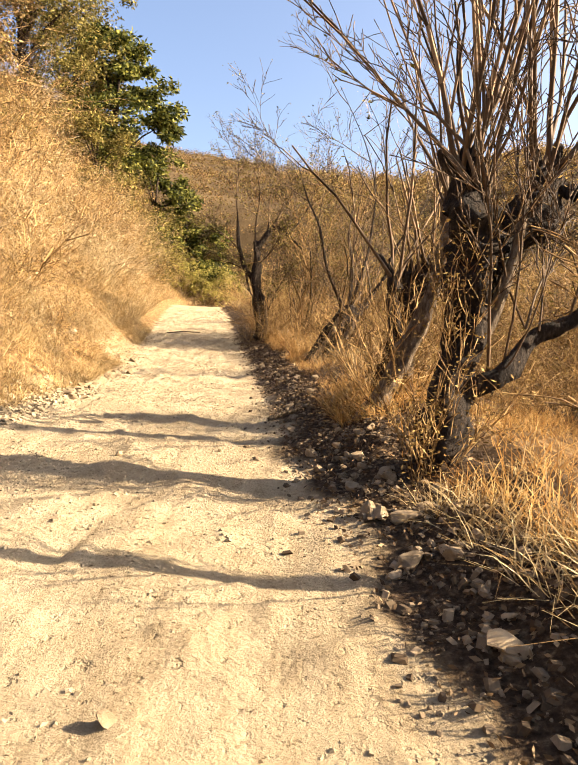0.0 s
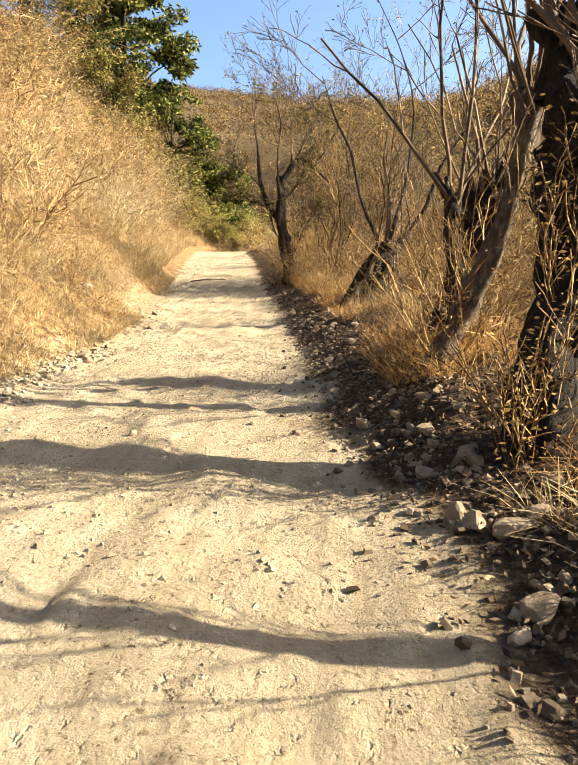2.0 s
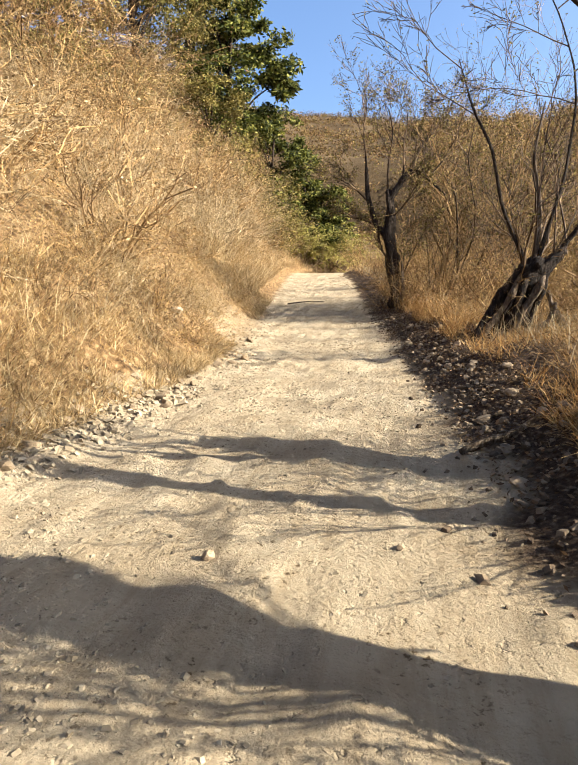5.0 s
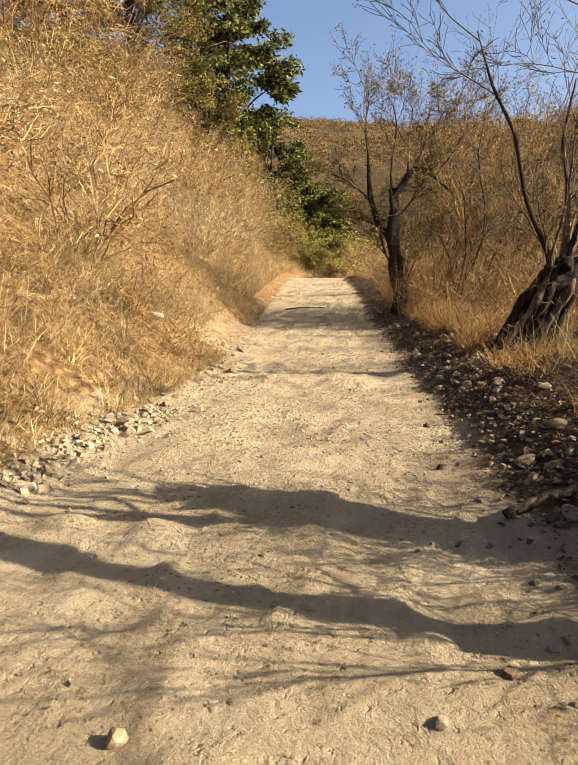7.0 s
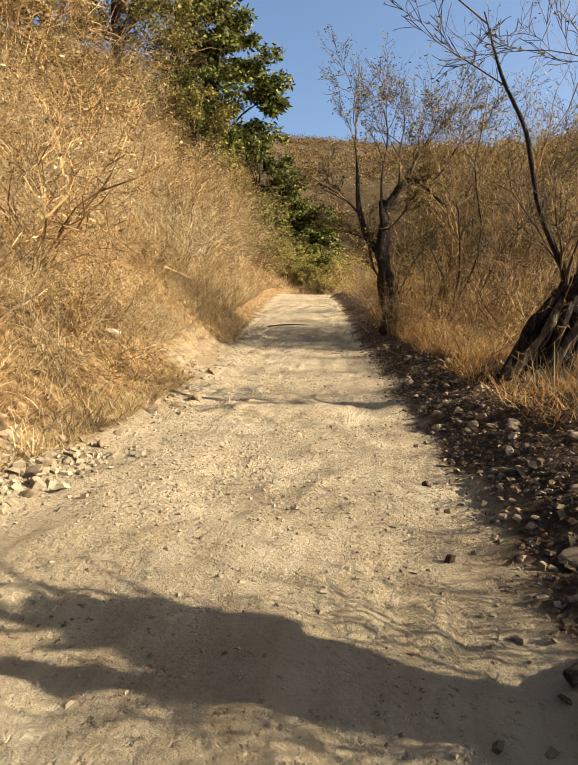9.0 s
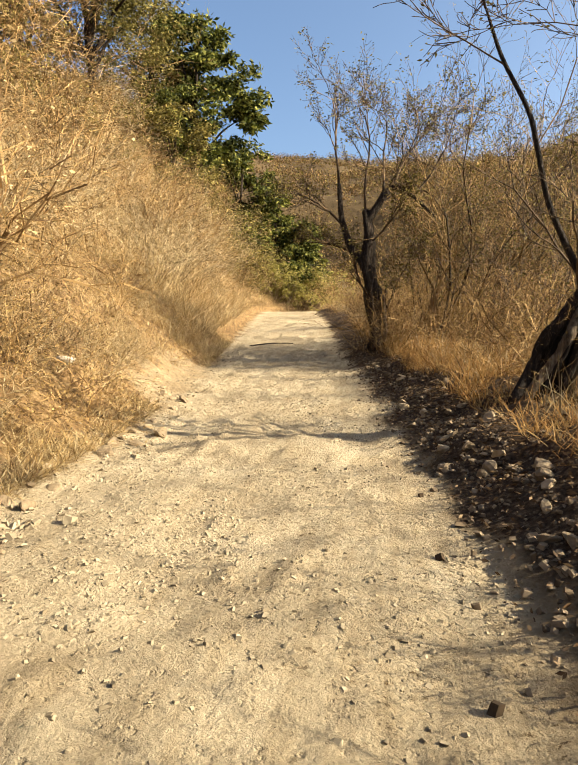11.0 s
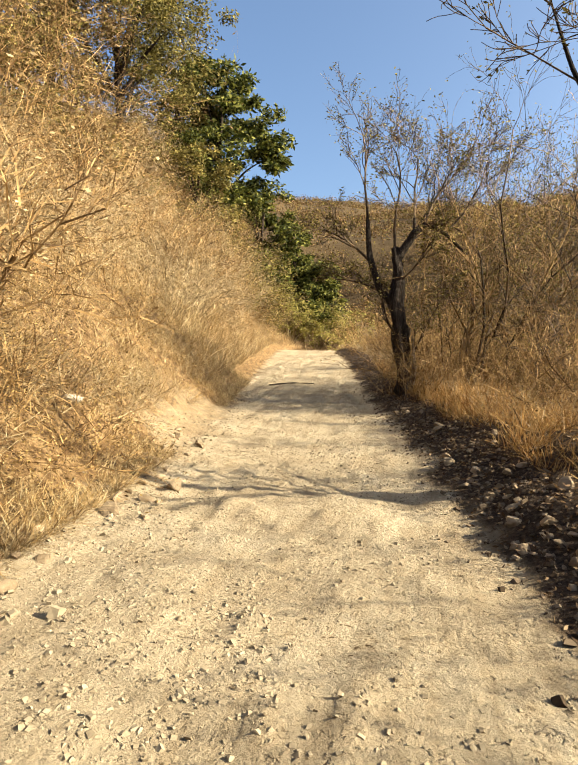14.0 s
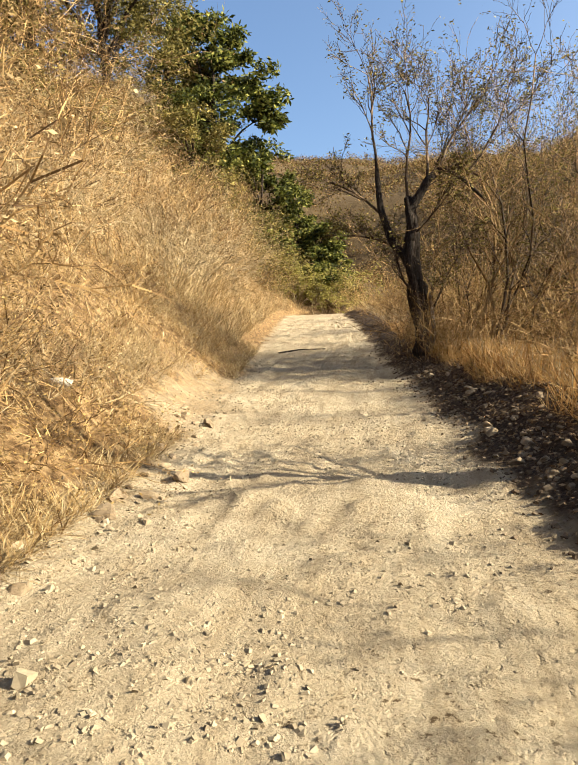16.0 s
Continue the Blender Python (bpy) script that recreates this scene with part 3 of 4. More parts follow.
def roadside_tree():
    tree = thing("roadside_tree", "slim dark-trunked bare tree with thin crown at the road edge", "tree")
    gen = random.Random(31)
    x, y = -1.3, 24.3
    limb("trunk", tree, [(x + 0.05, y, 0.35), (x, y, 0.9), (x - 0.12, y, 2.0), (x - 0.25, y, 3.0), (x - 0.22, y, 3.8), (x - 0.3, y, 4.6)], [0.28, 0.2, 0.17, 0.2, 0.14, 0.1], seed=14, sides=14, lump=0.5)
    limb("limb", tree, [(x - 0.25, y, 3.0), (x - 0.7, y, 3.5), (x - 1.0, y, 4.4), (x - 1.05, y, 5.4)], [0.13, 0.1, 0.08, 0.05], seed=15)
    limb("limb", tree, [(x - 0.28, y, 4.3), (x + 0.2, y, 5.0), (x + 0.55, y + 0.1, 5.3), (x + 1.1, y, 4.9), (x + 1.6, y, 4.4)], [0.12, 0.1, 0.08, 0.06, 0.03], seed=16)
    limb("limb", tree, [(x + 0.1, y, 0.5), (x + 0.28, y - 0.1, 1.2), (x + 0.2, y, 2.2)], [0.09, 0.07, 0.03], PALEBARK, "pale dry side stem", seed=17)
    segs, tips = [], []
    for p, way, n in (((x - 0.3, y, 4.6), (-0.1, 0, 1), 2.6), ((x - 1.05, y, 5.3), (-0.15, 0, 1), 2.4), ((x + 0.5, y, 5.3), (0.25, 0, 1), 2.4), ((x - 0.9, y, 4.2), (-0.9, 0, 0.7), 1.7), ((x + 0.2, y, 5), (0.1, 0.2, 1), 2.4), ((x - 0.25, y, 3.6), (0.7, -0.3, 0.7), 1.6), ((x - 0.6, y, 3.4), (-0.9, 0, 0.3), 1.5), ((x + 1.0, y, 4.9), (0.5, 0.2, 1), 2.0), ((x - 0.3, y, 4.0), (0.3, 0.3, 1), 2.6), ((x, y, 1.2), (0.5, 0.2, 1), 1.8), ((x - 0.1, y, 2.0), (-0.6, 0.2, 0.9), 1.6)):
        s, t = branching(p, way, n, 0.045, 3, 2, 0.45, 0.12, 5, gen, 0.5)
        segs += s
        tips += t
    crown = mesh_object("crown", *tubes(segs, 3), SHOOT, tree)
    mesh_object("foliage", *scatter_leaves(tips, 3, 0.05, 0.085, 0.55), OLIVE, crown, "sparse small olive leaves")


def stems_tree(x, y, tall, lean, seed, n=6, name="multi_stemmed_tree", leafy=0.35):
    tree = thing(name, "slender multi-stemmed tree with sparse olive leaves in the dry thicket", "tree", "slender trees of the thicket")
    gen = random.Random(seed)
    z = ground_at(x, y) - 0.1
    for i in range(n):
        s, t = branching((x + gen.gauss(0, 0.12), y + gen.gauss(0, 0.12), z), (gen.gauss(lean, 0.22), gen.gauss(0, 0.2), 1), tall * gen.uniform(0.65, 1), 0.006 * tall, 2, 2, 0.5, 0.16, 8, gen, 0.34, 1.8)
        stem = mesh_object("stem", *tubes(s, 3), TWIG if i % 3 else SHOOT, tree)
        mesh_object("foliage", *scatter_leaves(t, 3, 0.06, 0.075, min(1, leafy * 2.4)), OLIVE, stem, "sparse small olive leaves")


def leafy_tree(x, y, low, top, wide, material, seed, leaf=0.32, count=9000, name="leafy_tree", label="dense green broadleaf tree on the hillside", clumps=70):
    """A broadleaf tree: limbs that end in uneven clumps of leaves with gaps between."""
    tree = thing(name, label, "tree", "green trees on the slope")
    gen = random.Random(seed)
    z = ground_at(x, y) - 0.3
    mid = z + (top - z) * 0.4
    limb("trunk", tree, [(x, y, z), (x + 0.2, y, (z + mid) / 2), (x - 0.1, y, mid), (x + 0.3, y, mid + (top - mid) * 0.5)], [0.026 * wide, 0.02 * wide, 0.016 * wide, 0.008 * wide], seed=seed)
    cores, sizes = [], []
    for i in range(10):
        # main boughs, each with its own cluster of clumps
        a, h = gen.uniform(0, 2 * math.pi), (i + gen.random()) / 10
        reach = wide * 0.46 * (0.35 + 0.65 * gen.random()) * (1.1 - 0.75 * h * h)
        hub = Vector((x + math.cos(a) * reach, y + math.sin(a) * reach * 0.8, low + (top - low) * (0.1 + 0.78 * h)))
        start = Vector((x, y, z + (hub.z - z) * 0.5))
        limb("bough", tree, [start, (start + hub) / 2 + Vector((0, 0, 0.06 * wide)), hub], [0.014 * wide, 0.009 * wide, 0.003 * wide], seed=seed + i, sides=5)
        for k in range(clumps // 10):
            cores.append(hub + Vector((gen.gauss(0, 0.13), gen.gauss(0, 0.13), gen.gauss(0, 0.10))) * wide)
            sizes.append(wide * gen.uniform(0.05, 0.125))
    pick_core = rng.integers(0, len(cores), count)
    d = unit(rng.normal(size=(count, 3))) * (rng.random((count, 1)) ** 0.45)
    at = np.array(cores)[pick_core] + d * np.array(sizes)[pick_core][:, None] * np.array([1.2, 1.2, 0.7])
    mesh_object("crown", *leaves(at, rng.uniform(0.6, 1.3, count) * leaf, 0.5), material, tree)


big_pollard()
pale_pollard()
dark_pollard()
verge_sapling()
leaning_stump()
roadside_tree()
stems_tree(2.4, 23.6, 6.2, 0.1, 41, 7)
stems_tree(0.35, 24.3, 8.6, 0.03, 141, 8, leafy=0.45)
stems_tree(1.6, 24.8, 8.2, 0.08, 142, 7, leafy=0.45)
stems_tree(4.4, 23.0, 6.0, 0.15, 42, 6)
stems_tree(6.0, 11.0, 4.6, 0.0, 43, 5, leafy=0.1)
stems_tree(0.2, 28.0, 6.5, -0.05, 44, 6)
stems_tree(6.5, 8.5, 4.4, 0.1, 45, 5, leafy=0.1)
stems_tree(3.4, 25.5, 7.5, 0.1, 46, 7)
stems_tree(3.6, 29.2, 8.0, 0.0, 47, 7)
stems_tree(7.0, 28.4, 8.0, 0.1, 48, 7)
stems_tree(5.6, 24.2, 6.6, 0.05, 49, 6)
stems_tree(1.6, 37.2, 8.0, 0.0, 50, 6)
for i, (off, y) in enumerate(((14.5, 16.4), (13.5, 20.4), (8.2, 13.4), (6.0, 26.6), (9.0, 24.4), (6.6, 31.0))):
    stems_tree(float(right_edge(y)) + off, y, 3.0 + 0.3 * off, 0.12, 160 + i, 5, leafy=0.2)

for i, (off, y) in enumerate(((2.6, 17.3), (3.2, 18.9), (2.8, 20.5))):
    stems_tree(float(right_edge(y)) + off, y, 3.4, 0.05, 180 + i, 2, leafy=0.06)

leafy_tree(-18.8, 62.2, 14.0, 32, 11.5, LEAF, 51, 0.55, 24000, clumps=110)
leafy_tree(-23.0, 62.0, 19, 33, 11, OLIVE, 52, 0.34, 8000, label="thin olive-green tree on the hillside")
leafy_tree(-15.5, 65.8, 7, 20.0, 8, LEAF, 53, 0.42, 10000)
leafy_tree(-12.8, 69.6, 5, 17.8, 7, LEAF, 54, 0.46, 9000)
leafy_tree(-11.0, 70.2, 4, 14.4, 6, LEAF, 55, 0.46, 8000)
leafy_tree(-9.3, 70.8, 3.5, 11.2, 5.4, LEAF, 56, 0.46, 7000)
leafy_tree(-22.3, 48.5, 21.0, 33, 13, FEATHER, 57, 0.3, 26000, clumps=130, label="tall olive-green tree with a dark trunk on the ridge")
leafy_tree(-26.5, 46.5, 18.5, 33, 16, BROWNLEAF, 58, 0.32, 26000, clumps=130, label="withered brown-leaved tree on the ridge")
leafy_tree(-30.5, 42.0, 11.5, 31, 15, OLIVE, 60, 0.32, 24000, clumps=130, label="olive-brown tree on the ridge")
leafy_tree(-18.5, 55.0, 11, 20, 8, OLIVE, 62, 0.3, 8000, label="olive-green tree on the hillside")
leafy_tree(-20.5, 58.0, 13, 22, 8, LEAF, 63, 0.34, 7000)

# ---- leafless shrubs, shared by many places ----


def shrub_mesh(seed, tall, stems, wide, levels=2, wiggle=1.0):
    gen = random.Random(seed)
    segs, tips = [], []
    for i in range(stems):
        s, t = branching((gen.gauss(0, 0.12), gen.gauss(0, 0.12), -0.15), (gen.gauss(0, wide), gen.gauss(0, wide), 1), tall * gen.uniform(0.6, 1), 0.0095 * tall ** 0.5, levels, 2, 0.65, 0.04, 4, gen, 0.52, wiggle)
        segs += s
        tips += t
    return segs, tips


def shrub(name, label, category, group, seed, tall, stems, wide, twig, leaf=None, leaf_size=0.06, per=1, keep=0.5, wiggle=1.5, widen=1.7):
    segs, tips = shrub_mesh(seed, tall, stems, wide, 2, wiggle)
    ob = thing(name, label, category, group)
    mesh_object("twig_tangle", *ribbons(segs, widen), twig, ob)
    if leaf:
        mesh_object("foliage", *scatter_leaves(tips, per, 0.08, leaf_size, keep), leaf, ob)
    return ob


def place(kinds, spots):
    """Each first kind goes to a spot itself; later spots take copies."""
    used = set()
    for i, (x, y, scale, turn) in enumerate(spots):
        k = kinds[i % len(kinds)]
        m = pose(x, y, ground_at(x, y) - 0.05, 0, 0, turn) @ Matrix.Diagonal((scale, scale, scale, 1))
        if k.name in used:
            copy_thing(k, m).matrix_basis = m
        else:
            used.add(k.name)
            k.matrix_basis = m


thicket = [shrub("bare_shrub", "leafless brown shrub of tangled twigs in the roadside thicket", "shrub", "shrubs of the thicket", 60 + i, 3.0, 14, 0.45, TWIG, RUST if i % 3 else OLIVE, 0.08, 2, 0.7, 2.0, 2.1) for i in range(6)]
spots = []
pick = random.Random(3)
while len(spots) < 290:
    # low close to the road and taller farther off, so that the sun comes over most of them
    y = 5.5 + 53 * pick.random() ** 1.1
    off = 2.2 + pick.random() ** 1.3 * (8 + y * 0.45)
    x = float(right_edge(y)) + off
    room = 0.42 * off + 0.15 + float(road_height(y)) - ground_at(x, y)
    tall = min(room, pick.uniform(2.2, 4.6))
    if 15.7 < y < 21.8:
        tall = min(tall, 0.4 * off)
    if tall > 0.7:
        spots.append((x, y, tall / 3.4, pick.uniform(0, 360)))
place(thicket, spots)

verge = [shrub("upright_shrub", "upright brown leafless shrub at the road edge", "shrub", "shrubs of the thicket", 70 + i, 2.8, 15, 0.42, TWIG, RUST, 0.065, 2, 0.8, 2.6, 1.6) for i in range(3)]
spots = [(1.45, 7.45, 0.48, 20), (1.75, 7.9, 0.54, 75), (1.3, 8.15, 0.44, 140), (1.6, 8.9, 0.3, 80), (1.0, 9.6, 0.26, 200), (2.9, 6.1, 0.34, 40), (3.7, 5.2, 0.4, 130), (3.4, 7.4, 0.4, 220), (3.1, 4.3, 0.34, 300)]
for y, off, tall in ((15.3, 1.2, 1.7), (23.3, 0.75, 1.7), (24.8, 0.6, 2.0), (25.7, 1.2, 2.4), (26.8, 1.0, 2.2), (22.3, 1.1, 2.6), (28.6, 1.1, 2.8), (37, 1.1, 3.0), (48, 1.0, 3.4), (55, 1.0, 3.0)):
    spots.append((float(right_edge(y)) + off, y, tall / 3.4, pick.uniform(0, 360)))
# clumps strung out square to the road, each with a gap after it
for y in (15.1, 19.4, 22.4, 28.8, 37.0, 48.0):
    for off in (2.3, 3.5):
        spots.append((float(right_edge(y)) + off, y + pick.uniform(-0.25, 0.25), pick.uniform(1.7, 2.3) / 3.1, pick.uniform(0, 360)))
place(verge, spots)


def slope_brush(n):
    """The joined tangle of twigs on the slope behind the thicket."""
    y = 8 + 132 * rng.random(n) ** 0.9
    off = 9 + 70 * rng.random(n) ** 1.2
    x = right_edge(np.minimum(y, 60)) + off
    z = height(x, y, False)
    out = []
    kinds = [np.array(shrub_mesh(120 + i, 3.0, 12, 0.5, 2, 2.2)[0]) for i in range(4)]
    for i in range(n):
        k = kinds[i % 4]
        away = float(np.clip(math.hypot(x[i], y[i]) / 45, 1, 2.6))
        k = k[rng.random(len(k)) < 0.42 / away].copy()
        s, t = rng.uniform(0.45, 1.0) * away ** 0.3, rng.uniform(0, 2 * math.pi)
        c, d = math.cos(t) * s, math.sin(t) * s
        for j in (0, 3):
            u, v = k[:, j].copy(), k[:, j + 1].copy()
            k[:, j], k[:, j + 1], k[:, j + 2] = x[i] + u * c - v * d, y[i] + u * d + v * c, z[i] + k[:, j + 2] * s
        k[:, 6:] *= s * 1.4 * away
        out.append(k)
    return np.concatenate(out)


brush_rows = slope_brush(780)
tagged(mesh_object("slope_brush", *ribbons(brush_rows, 2.0), TWIG), "tangled brown leafless brush on the slope", "scrub", kind="stuff")
at = brush_rows[rng.random(len(brush_rows)) < 0.3][:, 3:6]
tagged(mesh_object("slope_leaves", *leaves(at, (0.2 + 0.12 * rng.random(len(at))) * np.clip(np.hypot(at[:, 0], at[:, 1]) / 50, 1, 2), 0.6), RUST), "withered leaves on the brush of the slope", "scrub", kind="stuff")

bank = [shrub("dry_bush", "dense dry straw-coloured bush on the grassy bank", "shrub", "dry bushes on the bank", 80 + i, 1.8, 13, 0.7, TWIG if i % 3 == 0 else BRUSH, GRASS if i % 2 else BROWNLEAF, 0.055, 2, 0.6, 2.6, 1.5) for i in range(6)]
spots = []
for i in range(215):
    y = 4.5 + 60 * pick.random() ** 1.35
    off = 1.0 + 16.5 * pick.random() ** 1.9
    spots.append((float(left_edge(y)) - off, y, pick.uniform(0.65, 1.2) * (0.5 if off < 2.2 else 1.2 + y * 0.008), pick.uniform(0, 360)))
for i in range(38):
    y = 36 + 19 * pick.random()
    spots.append((float(left_edge(y)) - pick.uniform(3, 13), y, pick.uniform(1.6, 2.3), pick.uniform(0, 360)))
for i in range(16):
    spots.append((pick.uniform(-12.5, -8.6), pick.uniform(10, 16), pick.uniform(1.5, 1.95), pick.uniform(0, 360)))
place(bank, spots)
rust = [shrub("withered_bush", "low withered rust-brown bush at the foot of the bank", "shrub", "withered bushes at the foot of the bank", 88 + i, 1.5, 15, 0.8, TWIG, RUST, 0.05, 3, 0.9, 2.6, 1.3) for i in range(2)]
place(rust, [(-4.95, 13.2, 0.72, 10), (-5.6, 13.5, 0.8, 80), (-4.85, 14.2, 0.6, 150), (-6.1, 12.6, 0.8, 220), (-5.25, 14.0, 0.75, 300), (-6.7, 14.3, 0.6, 40), (-6.2, 20.5, 0.5, 110), (-6.9, 22.2, 0.55, 170), (-5.2, 10.6, 0.4, 260), (-7.4, 17.0, 0.6, 30), (-7.6, 24.0, 0.6, 75), (-8.1, 25.8, 0.6, 190), (-8.6, 28.5, 0.65, 280), (-9.3, 31.0, 0.7, 340), (-6.0, 16.4, 0.45, 210), (-5.7, 11.4, 0.5, 130), (-5.2, 8.8, 0.35, 20), (-5.8, 9.6, 0.45, 100), (-7.0, 19.0, 0.7, 250), (-7.9, 21.5, 0.8, 320)])

tall = [shrub("tall_dry_tree", "tall twiggy tree with withered tan leaves on the grassy bank", "tree", "dry trees on the bank", 130 + i, 6.6, 17, 0.3, TWIG, BROWNLEAF, 0.17, 2, 0.8, 2.2, 2.2) for i in range(2)]
place(tall, [(-13.9, 28.5, 1.0, 0), (-16.2, 26.5, 1.1, 60), (-15.6, 32.0, 1.1, 130), (-18.8, 25.0, 1.0, 200), (-17.8, 29.5, 1.25, 270), (-20.8, 27.5, 1.2, 330)])

olive = [shrub("olive_bush", "olive-green leafy bush among the dry brush of the slope", "shrub", "olive bushes on the slope", 95 + i, 2.6, 12, 0.5, BRUSH, OLIVE if i else BROWNLEAF, 0.24, 4, 0.85) for i in range(3)]
spots = []
for i in range(60):
    y = 52 + 16 * pick.random() ** 0.8
    off = 1.6 + 8.5 * pick.random()
    spots.append((float(left_edge(y)) - off, y, pick.uniform(0.6, 1.25), pick.uniform(0, 360)))
for i in range(16):
    y = 34 + 22 * pick.random()
    spots.append((float(left_edge(y)) - pick.uniform(9.5, 15), y, pick.uniform(0.7, 1.1), pick.uniform(0, 360)))
place(olive, spots)

yellow = [shrub("yellow_bush", "yellow-green leafy bush where the road bends away", "shrub", "yellow-green bushes at the bend", 98 + i, 2.6, 13, 0.45, BRUSH, LIME, 0.2, 5, 0.9) for i in range(2)]
place(yellow, [(-12.4, 65.6, 1.3, 10), (-11.2, 67.0, 1.5, 120), (-10.0, 68.4, 1.6, 200), (-8.6, 69.6, 1.7, 300), (-13.6, 64.4, 1.1, 50)])

# ---- grass, far scrub, litter, stones ----


def grass_patch(name, label, x, y, tall, material, width=0.012, lean=0.35, droop=0.35):
    n = len(x)
    base = np.stack([x, y, height(x, y) - 0.03], -1)
    way = unit(np.stack([rng.normal(0, lean, n), rng.normal(0, lean, n), np.ones(n)], -1))
    v, f = blades(base, way, tall * rng.uniform(0.45, 1.15, n), width * rng.uniform(0.6, 1.4, n), rng.uniform(0, droop, n))
    tagged(mesh_object(name, v, f, material), label, "grass", kind="stuff")


def left_spread(n, near, far, low, high, power=1.4, clump=0.0):
    y = near + (far - near) * rng.random(n) ** power
    off = low + (high - low) * rng.random(n) ** 1.3
    x = left_edge(y) - off
    clear = (np.hypot(x + 5.45, y - 14.7) > 0.6) & (np.hypot(x + 5.2, y - 13.4) > 0.55 + 0.35 * rng.random(n))
    x, y, n = x[clear], y[clear], int(clear.sum())
    if clump:
        keep = vnoise(x, y, 1.1) + 0.6 * vnoise(x, y, 0.4) + clump > rng.uniform(-0.6, 0.6, n)
        x, y = x[keep], y[keep]
    return x, y


def right_spread(n, near, far, low, high, power=1.4, clump=0.0):
    y = near + (far - near) * rng.random(n) ** power
    x = right_edge(y) + low + (high - low) * rng.random(n) ** 1.2
    if clump:
        keep = vnoise(x, y, 0.9) + 0.6 * vnoise(x, y, 0.35) + clump > rng.uniform(-0.6, 0.6, n)
        x, y = x[keep], y[keep]
    return x, y


x, y = left_spread(95000, -2, 34, 1.0, 12, 1.4, 0.1)
grass_patch("bank_grass", "tall dry straw-yellow grass covering the bank", x, y, 0.75, GRASS, 0.012, 0.9, 1.1)
x, y = left_spread(32000, 26, 66, 0.9, 22, 1.1)
grass_patch("far_bank_grass", "dry yellow grass on the far slope", x, y, 1.1, GRASS, 0.03, 0.7, 0.8)
x, y = left_spread(80000, -2, 30, 0.2, 2.4, 1.3, 0.3)
keep = ~((y > 16.2) & (y < 22.5) & (left_edge(y) - x < 1.25 + 0.3 * vnoise(x, y, 0.8)))
x, y = x[keep], y[keep]
grass_patch("low_grass", "short dry golden grass at the foot of the bank", x, y, 0.30, GRASS, 0.014, 0.8, 1.0)
x, y = left_spread(34000, 2.5, 14, 0.2, 2.8, 1.0, 0.5)
grass_patch("foot_grass", "matted golden dry grass at the foot of the bank", x, y, 0.26, PALEGOLD, 0.012, 1.0, 1.0)
x, y = right_spread(60000, -3, 30, 0.85, 4.2, 1.2, 0.25)
grass_patch("verge_grass", "dry orange-gold grass on the verge", x, y, 0.36, GOLD, 0.010, 0.6, 0.9)
x, y = right_spread(2600, 1.6, 4.6, 0.55, 1.7, 1.0, -0.1)
grass_patch("straw_tufts", "withered straw tufts among the verge stones", x, y, 0.34, GRASS, 0.010, 0.7, 0.9)
x, y = right_spread(5000, 6.7, 8.4, 0.6, 1.8, 1.0, 0.4)
grass_patch("verge_tussocks", "dense tussocks of dry golden grass on the stony verge", x, y, 0.26, GOLD, 0.012, 0.7, 0.9)
x, y = right_spread(20000, 10, 60, 1.3, 9, 1.2, 0.3)
grass_patch("thicket_grass", "dry brown grass under the thicket", x, y, 0.7, BRUSH, 0.014, 0.55, 0.6)


x, y = right_spread(15000, 15.2, 34, 1.0, 5.0, 1.1, 0.35)
grass_patch("tall_verge_grass", "tall golden dry grass between road edge and thicket", x, y, 0.65, GOLD, 0.014, 0.5, 0.8)


def far_scrub(n):
    a = np.radians(rng.uniform(-16, 36, n))
    r = 24 + 190 * rng.random(n) ** 0.85
    x, y = r * np.sin(a), r * np.cos(a)
    keep = (x - right_edge(y) > 9 + 4 * rng.random(n)) | (y > 80)
    x, y = x[keep], y[keep]
    at = np.stack([x, y, height(x, y, False)], -1)
    per = 46
    size = rng.uniform(0.6, 2.3, len(at))
    d = unit(rng.normal(size=(len(at), per, 3))) * rng.random((len(at), per, 1)) ** 0.5
    d[..., 2] = np.abs(d[..., 2]) * 0.9
    pts = (at[:, None] + d * size[:, None, None]).reshape(-1, 3)
    return pts, np.repeat(size * np.clip(np.hypot(x, y) / 110, 0.35, 0.7) ** 2, per)


pts, size = far_scrub(6000)
half = rng.random(len(pts)) < 0.78
tagged(mesh_object("hill_scrub", *leaves(pts[half], 0.45 * size[half] ** 0.5, 0.9), HILLTWIG), "brown leafless scrub covering the far hillside", "scrub", kind="stuff")
tagged(mesh_object("hill_greenery", *leaves(pts[~half], 0.45 * size[~half] ** 0.5, 0.9), OLIVE), "olive scrub scattered over the far hillside", "scrub", kind="stuff")


